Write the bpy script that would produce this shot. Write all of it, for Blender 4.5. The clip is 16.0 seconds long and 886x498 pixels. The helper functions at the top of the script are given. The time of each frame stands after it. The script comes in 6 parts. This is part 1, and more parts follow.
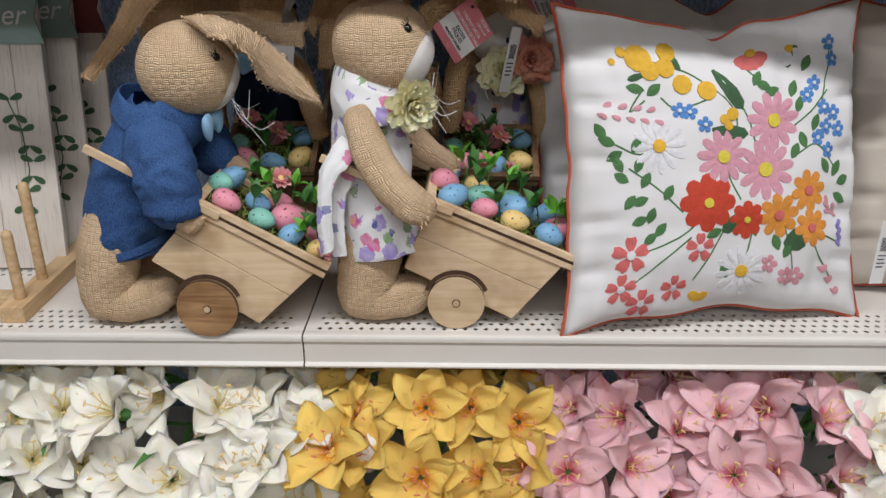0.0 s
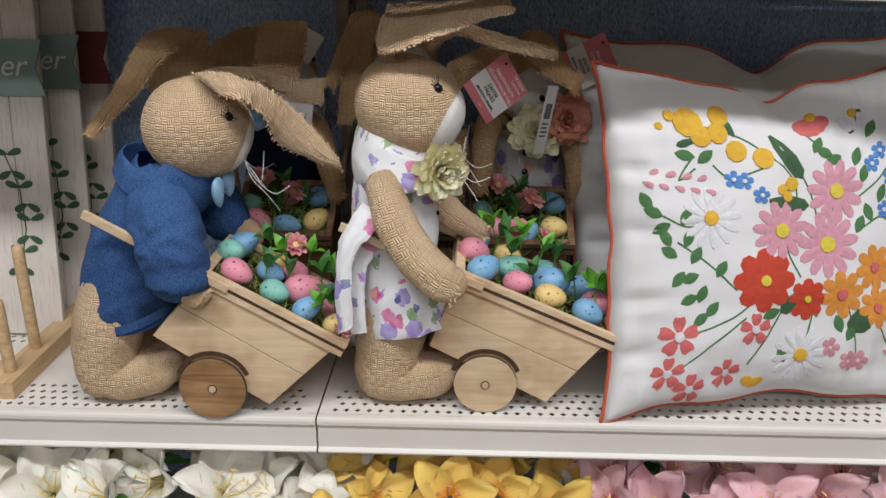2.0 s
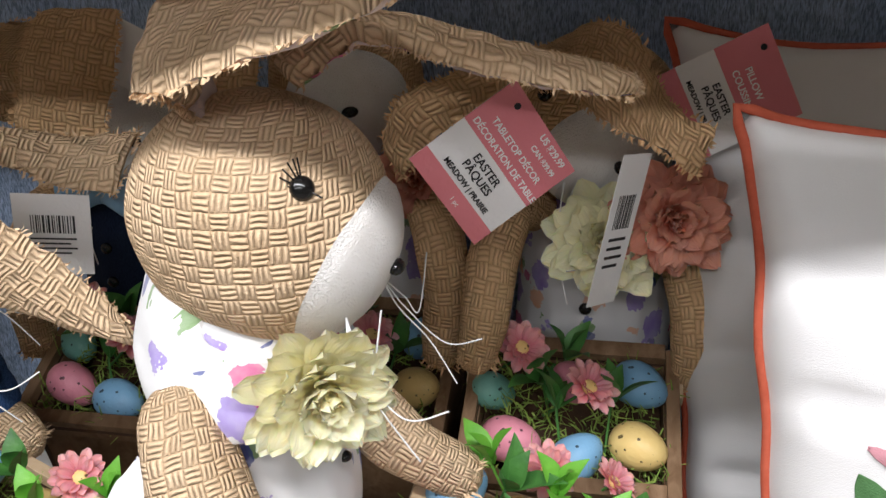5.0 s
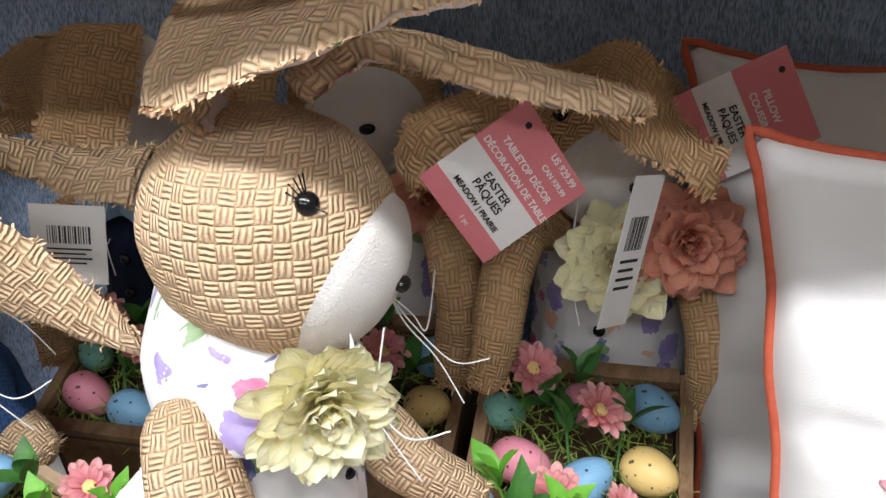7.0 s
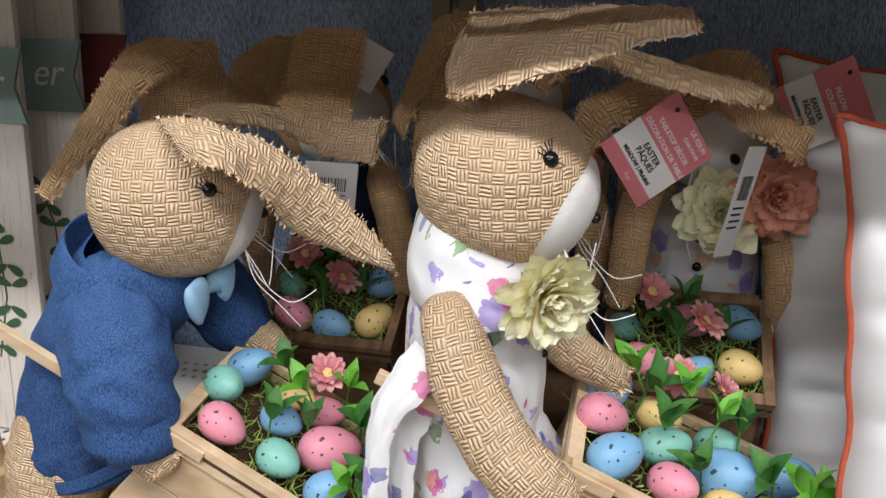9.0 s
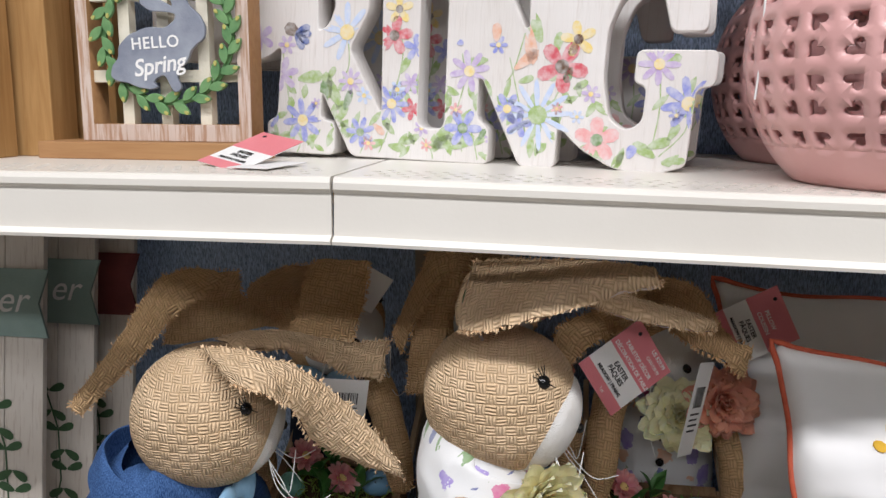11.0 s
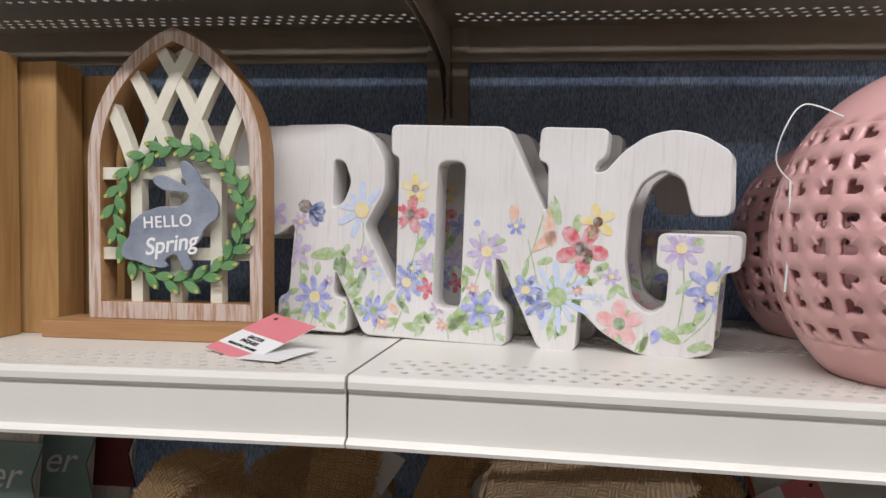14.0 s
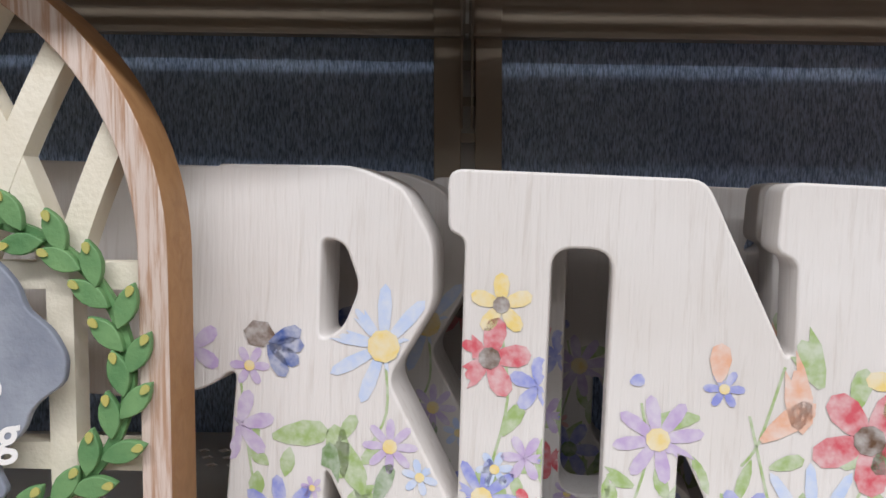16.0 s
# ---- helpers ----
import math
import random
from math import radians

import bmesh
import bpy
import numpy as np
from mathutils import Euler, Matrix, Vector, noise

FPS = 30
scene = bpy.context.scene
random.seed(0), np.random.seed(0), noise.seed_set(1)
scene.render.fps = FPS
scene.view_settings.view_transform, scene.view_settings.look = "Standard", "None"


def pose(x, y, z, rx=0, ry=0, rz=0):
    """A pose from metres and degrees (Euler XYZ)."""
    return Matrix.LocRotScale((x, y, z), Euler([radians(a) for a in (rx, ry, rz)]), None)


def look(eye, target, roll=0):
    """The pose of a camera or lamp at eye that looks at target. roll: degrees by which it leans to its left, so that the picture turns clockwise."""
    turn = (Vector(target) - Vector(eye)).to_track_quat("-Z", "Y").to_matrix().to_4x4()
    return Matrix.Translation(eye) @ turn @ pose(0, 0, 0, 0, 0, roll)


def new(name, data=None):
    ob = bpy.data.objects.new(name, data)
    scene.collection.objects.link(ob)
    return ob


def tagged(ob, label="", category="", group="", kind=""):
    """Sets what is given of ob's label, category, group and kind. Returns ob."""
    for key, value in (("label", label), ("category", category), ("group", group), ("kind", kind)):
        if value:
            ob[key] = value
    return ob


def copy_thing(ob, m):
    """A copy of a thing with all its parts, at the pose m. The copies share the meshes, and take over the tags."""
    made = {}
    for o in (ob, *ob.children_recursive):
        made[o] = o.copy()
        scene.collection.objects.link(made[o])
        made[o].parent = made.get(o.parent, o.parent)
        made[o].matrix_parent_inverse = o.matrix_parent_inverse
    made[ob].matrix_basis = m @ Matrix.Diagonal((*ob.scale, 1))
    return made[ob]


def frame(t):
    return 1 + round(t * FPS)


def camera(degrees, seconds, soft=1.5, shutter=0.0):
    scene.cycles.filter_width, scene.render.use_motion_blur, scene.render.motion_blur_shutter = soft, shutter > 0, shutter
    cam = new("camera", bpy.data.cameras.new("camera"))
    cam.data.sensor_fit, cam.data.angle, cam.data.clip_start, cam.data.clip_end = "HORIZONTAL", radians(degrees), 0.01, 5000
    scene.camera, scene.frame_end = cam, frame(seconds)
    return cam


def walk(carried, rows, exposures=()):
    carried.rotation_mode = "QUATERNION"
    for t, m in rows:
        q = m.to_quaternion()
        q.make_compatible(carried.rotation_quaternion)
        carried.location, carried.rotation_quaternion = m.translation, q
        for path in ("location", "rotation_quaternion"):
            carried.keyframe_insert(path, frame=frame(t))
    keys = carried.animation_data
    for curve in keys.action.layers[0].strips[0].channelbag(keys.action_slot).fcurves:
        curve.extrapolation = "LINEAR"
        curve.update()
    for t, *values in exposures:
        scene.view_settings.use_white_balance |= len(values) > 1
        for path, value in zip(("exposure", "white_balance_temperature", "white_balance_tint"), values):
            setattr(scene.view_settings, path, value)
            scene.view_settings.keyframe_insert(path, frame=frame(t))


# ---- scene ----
cam = camera(56.1, 16.0)
PATH = [
    (0, (0.215, -0.966, 1.532), (0.163, 0.877, 0.757), -0.4),
    (0.5, (0.195, -0.914, 1.544), (0.136, 0.946, 0.812), -0.2),
    (1, (0.189, -0.884, 1.544), (0.128, 0.99, 0.849), 0.0),
    (1.5, (0.189, -0.877, 1.541), (0.115, 1.0, 0.853), 0.0),
    (2, (0.185, -0.864, 1.543), (0.117, 1.009, 0.846), 0.1),
    (2.5, (0.184, -0.847, 1.544), (0.111, 1.027, 0.851), 0.1),
    (3, (0.179, -0.763, 1.532), (0.111, 1.115, 0.848), -0.2),
    (3.5, (0.224, -0.59, 1.513), (0.137, 1.282, 0.813), -0.7),
    (4, (0.265, -0.388, 1.505), (0.069, 1.467, 0.784), -1.6),
    (4.5, (0.269, -0.257, 1.494), (-0.053, 1.568, 0.742), -2.2),
    (7, (0.28, -0.25, 1.492), (-0.175, 1.565, 0.788), -1.5),
    (7.5, (0.282, -0.27, 1.496), (-0.201, 1.54, 0.794), -1.6),
    (8, (0.251, -0.331, 1.506), (-0.265, 1.459, 0.777), -1.4),
    (8.2, (0.236, -0.364, 1.514), (-0.273, 1.427, 0.782), -1.2),
    (10.3, (0.182, -0.519, 1.536), (-0.141, 1.31, 0.793), -0.7),
    (10.5, (0.183, -0.532, 1.526), (-0.15, 1.345, 0.919), -0.6),
    (11, (0.163, -0.548, 1.598), (-0.141, 1.398, 1.248), 0.2),
    (11.5, (0.152, -0.556, 1.63), (-0.151, 1.41, 1.431), 0.3),
    (12, (0.15, -0.55, 1.641), (-0.158, 1.422, 1.514), 0.3),
    (12.5, (0.152, -0.546, 1.645), (-0.16, 1.429, 1.588), 0.3),
    (13, (0.151, -0.541, 1.646), (-0.16, 1.434, 1.603), 0.2),
    (13.5, (0.151, -0.539, 1.647), (-0.161, 1.436, 1.606), 0.2),
    (14, (0.146, -0.521, 1.647), (-0.167, 1.453, 1.583), 0.2),
    (14.5, (0.145, -0.435, 1.648), (-0.283, 1.517, 1.578), 0.4),
    (15, (0.148, -0.321, 1.684), (-0.362, 1.611, 1.599), 0.6),
    (15.5, (0.085, -0.247, 1.721), (-0.347, 1.704, 1.624), 0.1),
    (16, (-0.003, -0.161, 1.719), (-0.052, 1.835, 1.593), -0.0),
]
walk(cam, [(t, look(eye, target, roll)) for t, eye, target, roll in PATH], [(0, -0.15), (3, -0.1), (3.5, 0.05), (4.2, 0.15), (4.7, 0.45), (7, 0.72), (7.5, 0.74), (8.2, 0.5), (10.3, 0.18), (11, 0.1), (12, -0.1), (14, -0.2), (15, -0.32), (15.5, -0.3), (16, -0.05)])

# ---- world, light, exposure ----
world = bpy.data.worlds.new("world")
scene.world = world
world.use_nodes = True
world.node_tree.nodes["Background"].inputs[0].default_value = (0.9, 0.95, 1.0, 1)
world.node_tree.nodes["Background"].inputs[1].default_value = 0.003
scene.view_settings.exposure = 0.0


def ceiling_lamp(x, y, z, sx, sy, watts):
    data = bpy.data.lights.new("ceiling_lamp", "AREA")
    data.shape, data.size, data.size_y, data.energy = "RECTANGLE", sx, sy, watts
    data.color = (0.965, 0.965, 1.0)
    ob = new("ceiling_lamp", data)
    ob.matrix_world = pose(x, y, z)
    return ob


ceiling_lamp(0.3, -1.15, 3.2, 3.6, 0.22, 84)
ceiling_lamp(0.3, -3.2, 3.2, 3.6, 0.3, 64)

# ---- materials ----


def material(name, colour=(0.5, 0.5, 0.5), rough=0.6, metal=0.0, spec=0.5):
    m = bpy.data.materials.new(name)
    m.use_nodes = True
    b = m.node_tree.nodes["Principled BSDF"]
    b.inputs["Base Color"].default_value = (*colour, 1)
    b.inputs["Roughness"].default_value = rough
    b.inputs["Metallic"].default_value = metal
    b.inputs["Specular IOR Level"].default_value = spec
    return m


def node(m, kind, **values):
    n = m.node_tree.nodes.new(kind)
    for key, v in values.items():
        n.inputs[key.replace("_", " ")].default_value = v
    return n


def link(m, a, b):
    m.node_tree.links.new(a, b)


def calc(m, op, a, b=None, c=None):
    n = m.node_tree.nodes.new("ShaderNodeMath")
    n.operation = op
    for i, v in enumerate((a, b, c)):
        if v is None:
            continue
        if isinstance(v, (int, float)):
            n.inputs[i].default_value = v
        else:
            link(m, v, n.inputs[i])
    return n.outputs[0]


def ramp(m, fac, stops):
    n = m.node_tree.nodes.new("ShaderNodeValToRGB")
    els = n.color_ramp.elements
    while len(els) < len(stops):
        els.new(0.5)
    for e, (p, c) in zip(els, stops):
        e.position, e.color = p, (*c, 1)
    link(m, fac, n.inputs[0])
    return n.outputs[0]


def mixed(m, fac, a, b, blend="MIX"):
    n = m.node_tree.nodes.new("ShaderNodeMix")
    n.data_type, n.blend_type = "RGBA", blend
    for sock, v in ((n.inputs[0], fac), (n.inputs[6], a), (n.inputs[7], b)):
        if isinstance(v, tuple):
            sock.default_value = (*v, 1)
        elif isinstance(v, (int, float)):
            sock.default_value = v
        else:
            link(m, v, sock)
    return n.outputs[2]


def bsdf(m):
    return m.node_tree.nodes["Principled BSDF"]


def bump(m, height, distance, strength=1.0):
    n = m.node_tree.nodes.new("ShaderNodeBump")
    n.inputs["Strength"].default_value, n.inputs["Distance"].default_value = strength, distance
    link(m, height, n.inputs["Height"])
    link(m, n.outputs[0], bsdf(m).inputs["Normal"])


def coords(m, which="Object", scale=(1, 1, 1)):
    c = m.node_tree.nodes.new("ShaderNodeTexCoord")
    p = m.node_tree.nodes.new("ShaderNodeMapping")
    p.inputs["Scale"].default_value = scale
    link(m, c.outputs[which], p.inputs["Vector"])
    return p.outputs[0]


def noisy(m, vec, scale, detail=4.0, rough=0.55, distort=0.0):
    n = node(m, "ShaderNodeTexNoise", Scale=scale, Detail=detail, Roughness=rough, Distortion=distort)
    link(m, vec, n.inputs["Vector"])
    return n.outputs["Fac"]


def mottled(name, a, b, scale=40.0, rough=0.6, fine=400.0, depth=0.0004, spec=0.5, stretch=(1, 1, 1)):
    """Two tones at one scale and a fine relief at another."""
    m = material(name, a, rough, spec=spec)
    v = coords(m, "Object", stretch)
    link(m, ramp(m, noisy(m, v, scale), [(0.3, a), (0.7, b)]), bsdf(m).inputs["Base Color"])
    bump(m, noisy(m, v, fine, 3.0), depth)
    return m


def woven(name, dark, light, cell=0.0080, threads=3.0):
    """Coarse basket weave in metres of the surface's own map."""
    m = material(name, light, 0.9, spec=0.15)
    v = coords(m, "UV")
    wob = node(m, "ShaderNodeTexNoise", Scale=70.0, Detail=2.0)
    link(m, v, wob.inputs["Vector"])
    off = m.node_tree.nodes.new("ShaderNodeVectorMath")
    off.operation = "MULTIPLY_ADD"
    link(m, wob.outputs["Color"], off.inputs[0])
    off.inputs[1].default_value = (0.0036, 0.0036, 0.0)
    link(m, v, off.inputs[2])
    sep = m.node_tree.nodes.new("ShaderNodeSeparateXYZ")
    link(m, off.outputs[0], sep.inputs[0])
    u, w = calc(m, "DIVIDE", sep.outputs[0], cell), calc(m, "DIVIDE", sep.outputs[1], cell)
    par = calc(m, "PINGPONG", calc(m, "ADD", calc(m, "FLOOR", u), calc(m, "FLOOR", w)), 1.0)
    fu, fw = calc(m, "FRACT", u), calc(m, "FRACT", w)

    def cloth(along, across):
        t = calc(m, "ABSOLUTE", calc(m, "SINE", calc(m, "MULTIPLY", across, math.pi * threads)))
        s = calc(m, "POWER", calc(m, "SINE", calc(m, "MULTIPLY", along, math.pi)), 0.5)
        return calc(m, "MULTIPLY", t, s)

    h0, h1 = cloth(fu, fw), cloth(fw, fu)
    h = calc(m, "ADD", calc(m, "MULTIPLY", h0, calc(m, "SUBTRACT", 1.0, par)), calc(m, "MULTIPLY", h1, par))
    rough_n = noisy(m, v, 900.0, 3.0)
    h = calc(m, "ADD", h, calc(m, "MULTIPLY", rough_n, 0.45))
    # shade in the gaps between threads is painted into the colour
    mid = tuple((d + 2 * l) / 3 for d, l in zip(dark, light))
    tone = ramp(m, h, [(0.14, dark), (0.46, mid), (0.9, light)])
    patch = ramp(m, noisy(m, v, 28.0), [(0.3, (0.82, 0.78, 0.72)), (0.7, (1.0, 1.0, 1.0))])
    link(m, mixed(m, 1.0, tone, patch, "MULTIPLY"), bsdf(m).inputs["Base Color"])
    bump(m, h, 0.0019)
    return m


def wooden(name, pale, dark, along="x", scald=None, rings=60.0):
    m = material(name, pale, 0.6, spec=0.25)
    st = {"x": (3, 40, 40), "y": (40, 3, 40), "z": (40, 40, 3)}[along]
    v = coords(m, "Object", st)
    grain = noisy(m, v, 3.0, 6.0, 0.6, 0.6)
    col = ramp(m, grain, [(0.3, dark), (0.62, pale)])
    if scald:
        w = coords(m, "Object", (1, 1, 1))
        col = mixed(m, ramp(m, noisy(m, w, 11.0, 3.0), [(0.46, (0, 0, 0)), (0.72, (0.85, 0.85, 0.85))]), col, scald)
    link(m, col, bsdf(m).inputs["Base Color"])
    bump(m, grain, 0.0004)
    return m


def denim(name, a, b, scale=1500.0):
    m = material(name, a, 0.85, spec=0.2)
    v = coords(m, "Object")
    rot = m.node_tree.nodes.new("ShaderNodeMapping")
    rot.inputs["Rotation"].default_value = (0, radians(35), 0)
    rot.inputs["Scale"].default_value = (1.0, 1.0, 0.22)
    link(m, v, rot.inputs["Vector"])
    tw = noisy(m, rot.outputs[0], scale * 0.35, 3.0)
    wash = noisy(m, v, 9.0, 4.0)
    c = ramp(m, tw, [(0.36, a), (0.64, b)])
    c = mixed(m, 0.7, c, ramp(m, wash, [(0.3, (0.65, 0.68, 0.75)), (0.7, (1.15, 1.1, 1.05))]), "MULTIPLY")
    link(m, c, bsdf(m).inputs["Base Color"])
    bump(m, tw, 0.0003)
    return m


def floral(name, ground=(0.8, 0.8, 0.8)):
    """Printed cloth: watercolour blooms and leaves on white."""
    m = material(name, ground, 0.85, spec=0.15)
    v = coords(m, "UV")
    col = ground
    weave = noisy(m, v, 1800.0, 2.0)
    for k, (tint, scale, size) in enumerate((((0.16, 0.32, 0.08), 30.0, 0.22), ((0.30, 0.20, 0.62), 26.0, 0.30), ((0.66, 0.09, 0.30), 24.0, 0.22), ((0.07, 0.10, 0.35), 33.0, 0.17), ((0.85, 0.45, 0.25), 21.0, 0.15))):
        off = m.node_tree.nodes.new("ShaderNodeMapping")
        off.inputs["Location"].default_value = (0.37 * k + 0.11, 0.53 * k, 0.2 * k)
        link(m, v, off.inputs["Vector"])
        vor = node(m, "ShaderNodeTexVoronoi", Scale=scale, Randomness=1.0)
        link(m, off.outputs[0], vor.inputs["Vector"])
        edge = calc(m, "ADD", vor.outputs["Distance"], calc(m, "MULTIPLY", noisy(m, off.outputs[0], 150.0, 2.0), 0.32))
        pick = calc(m, "GREATER_THAN", noisy(m, off.outputs[0], scale * 0.45, 0.0), 0.38)
        mask = calc(m, "MULTIPLY", calc(m, "LESS_THAN", edge, size + 0.18), pick)
        wet = calc(m, "MULTIPLY", mask, calc(m, "ADD", 0.35, calc(m, "MULTIPLY", noisy(m, off.outputs[0], 70.0, 3.0), 0.8)))
        col = mixed(m, wet, col, tint)
    link(m, col, bsdf(m).inputs["Base Color"])
    bump(m, weave, 0.0004)
    return m


def speckled(name, a):
    m = material(name, a, 0.45, spec=0.4)
    v = coords(m, "Object")
    vor = node(m, "ShaderNodeTexVoronoi", Scale=170.0, Randomness=1.0)
    link(m, v, vor.inputs["Vector"])
    dot = calc(m, "LESS_THAN", calc(m, "ADD", vor.outputs["Distance"], calc(m, "MULTIPLY", noisy(m, v, 60.0, 1.0), 0.75)), 0.52)
    tone = ramp(m, noisy(m, v, 30.0, 3.0), [(0.3, tuple(c * 0.86 for c in a)), (0.7, a)])
    link(m, mixed(m, dot, tone, tuple(c * 0.16 for c in a)), bsdf(m).inputs["Base Color"])
    bump(m, noisy(m, v, 250.0, 2.0), 0.0005)
    return m


def petal_cloth(name, a, b, reach=0.036):
    """Cloth petals: a at the heart, b at the rim, with fine veins along them."""
    m = material(name, a, 0.75, spec=0.2)
    c = m.node_tree.nodes.new("ShaderNodeTexCoord")
    sep = m.node_tree.nodes.new("ShaderNodeSeparateXYZ")
    link(m, c.outputs["UV"], sep.inputs[0])
    v = coords(m, "Object")
    f = calc(m, "ADD", calc(m, "DIVIDE", sep.outputs[1], reach), calc(m, "MULTIPLY", calc(m, "SUBTRACT", noisy(m, v, 90.0, 3.0), 0.5), 0.5))
    col = ramp(m, f, [(0.1, a), (0.55, b)])
    info = m.node_tree.nodes.new("ShaderNodeObjectInfo")
    col = mixed(m, 0.5, col, ramp(m, info.outputs["Random"], [(0.0, (0.92, 0.90, 0.87)), (1.0, (1.0, 1.0, 1.0))]), "MULTIPLY")
    link(m, col, bsdf(m).inputs["Base Color"])
    bsdf(m).inputs["Subsurface Weight"].default_value = 0.5
    bsdf(m).inputs["Subsurface Scale"].default_value = 0.012
    bsdf(m).inputs["Subsurface Radius"].default_value = (1.0, 0.8, 0.5)
    veins = noisy(m, coords(m, "UV", (500, 40, 1)), 1.0, 2.0)
    bump(m, veins, 0.0008)
    return m


M = {
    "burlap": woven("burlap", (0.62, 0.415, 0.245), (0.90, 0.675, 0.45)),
    # darker burlap copy for the rear rabbits, shade put into its colour
    "burlap_dim": woven("burlap_shaded", (0.52, 0.31, 0.155), (0.86, 0.585, 0.335)),
    "jacket": denim("blue_denim_cloth", (0.014, 0.048, 0.15), (0.075, 0.16, 0.36), 4200.0),
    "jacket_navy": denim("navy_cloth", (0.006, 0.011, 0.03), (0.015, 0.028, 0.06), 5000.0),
    "wallcloth": denim("denim_panel", (0.17, 0.25, 0.41), (0.55, 0.71, 0.94), 2600.0),
    "dress": floral("floral_cotton"),
    "plush": mottled("white_plush", (0.80, 0.77, 0.73), (0.85, 0.83, 0.80), 60, 0.95, 900, 0.0012, 0.1),
    "black": material("black_bead", (0.006, 0.006, 0.006), 0.18),
    "bowblue": mottled("pale_blue_cloth", (0.22, 0.42, 0.62), (0.32, 0.52, 0.70), 80, 0.8),
    "shelf": mottled("cream_enamel", (0.74, 0.70, 0.64), (0.79, 0.76, 0.70), 6, 0.32, 300, 0.00008),
    "steel": mottled("beige_enamel", (0.36, 0.30, 0.23), (0.42, 0.35, 0.27), 10, 0.4, 300, 0.0001),
    "cart": wooden("scorched_plywood", (0.78, 0.60, 0.40), (0.66, 0.47, 0.28), "x", (0.34, 0.19, 0.085)),
    # cart wood with the shade of the shelf's depth put into its colour
    "cart_dark": wooden("shaded_plywood", (0.30, 0.19, 0.11), (0.18, 0.10, 0.05), "x", (0.10, 0.05, 0.02)),
    # colour of scorched edges, also the painted shade under the moss
    "burnt": mottled("burnt_edge_and_moss_shade", (0.05, 0.025, 0.012), (0.10, 0.05, 0.025), 60, 0.8),
    "wheel_dark": wooden("smoked_wheel_wood", (0.48, 0.29, 0.14), (0.22, 0.11, 0.05), "x", (0.20, 0.10, 0.04)),
    "wheel_pale": wooden("pale_wheel_wood", (0.72, 0.56, 0.37), (0.60, 0.43, 0.26), "x", (0.50, 0.33, 0.18)),
    "pine": wooden("pine", (0.66, 0.47, 0.27), (0.50, 0.32, 0.16), "y"),
    "oakbox": wooden("honey_stained_wood", (0.46, 0.27, 0.11), (0.34, 0.18, 0.065), "z"),
    "basewood": wooden("brown_base_wood", (0.40, 0.22, 0.10), (0.33, 0.17, 0.075), "x"),
    "cream": mottled("cream_paint", (0.74, 0.68, 0.55), (0.80, 0.75, 0.63), 60, 0.6),
    "cotton": mottled("white_cotton", (0.73, 0.72, 0.715), (0.77, 0.76, 0.755), 8, 0.9, 1500, 0.0003, 0.15),
    "linen": mottled("beige_linen", (0.56, 0.50, 0.43), (0.62, 0.56, 0.49), 8, 0.9, 1500, 0.0003, 0.15),
    "piping": mottled("rust_red_piping", (0.42, 0.075, 0.035), (0.50, 0.10, 0.05), 200, 0.85),
    "thread_white": material("white_thread", (0.85, 0.85, 0.84), 0.6),
    "tag_pink": mottled("pink_card", (0.70, 0.20, 0.23), (0.74, 0.23, 0.26), 30, 0.45),
    "tag_white": mottled("white_card", (0.80, 0.79, 0.78), (0.83, 0.82, 0.81), 30, 0.45),
    "ink": material("black_ink", (0.01, 0.01, 0.012), 0.5),
    "ink_white": material("white_ink", (0.85, 0.84, 0.83), 0.5),
    "moss": mottled("green_moss", (0.14, 0.24, 0.03), (0.42, 0.56, 0.13), 90, 0.9),
    "leaf": mottled("green_plastic_leaf", (0.03, 0.12, 0.025), (0.09, 0.26, 0.05), 50, 0.5),
    "leaf_bright": mottled("bright_leaf", (0.10, 0.34, 0.03), (0.20, 0.48, 0.06), 50, 0.5),
    "pot": mottled("pink_glaze", (0.70, 0.38, 0.365), (0.76, 0.44, 0.42), 18, 0.28, 160, 0.0003),
    "dark": mottled("dark_board", (0.02, 0.018, 0.016), (0.035, 0.03, 0.028), 10, 0.8),
    "plaster": mottled("store_plaster", (0.22, 0.205, 0.19), (0.28, 0.265, 0.245), 3, 0.9),
    "vinyl": mottled("store_floor", (0.26, 0.24, 0.21), (0.33, 0.30, 0.27), 3, 0.4),
    "sage": mottled("sage_paint", (0.24, 0.34, 0.31), (0.29, 0.39, 0.36), 40, 0.7),
    "maroon": mottled("maroon_paint", (0.16, 0.03, 0.03), (0.22, 0.045, 0.04), 40, 0.7),
    "grey": mottled("slate_paint", (0.16, 0.18, 0.24), (0.34, 0.37, 0.43), 28, 0.6),
    "wreath": mottled("green_painted_wood", (0.09, 0.22, 0.085), (0.18, 0.34, 0.14), 60, 0.6),
    "wreath_tip": mottled("yellow_green_paint", (0.50, 0.44, 0.12), (0.40, 0.42, 0.14), 60, 0.6),
}
for key, c in {"egg_blue": (0.22, 0.45, 0.68), "egg_pink": (0.80, 0.30, 0.38), "egg_green": (0.24, 0.56, 0.46), "egg_yellow": (0.85, 0.62, 0.24)}.items():
    M[key] = speckled(key + "_paint", c)
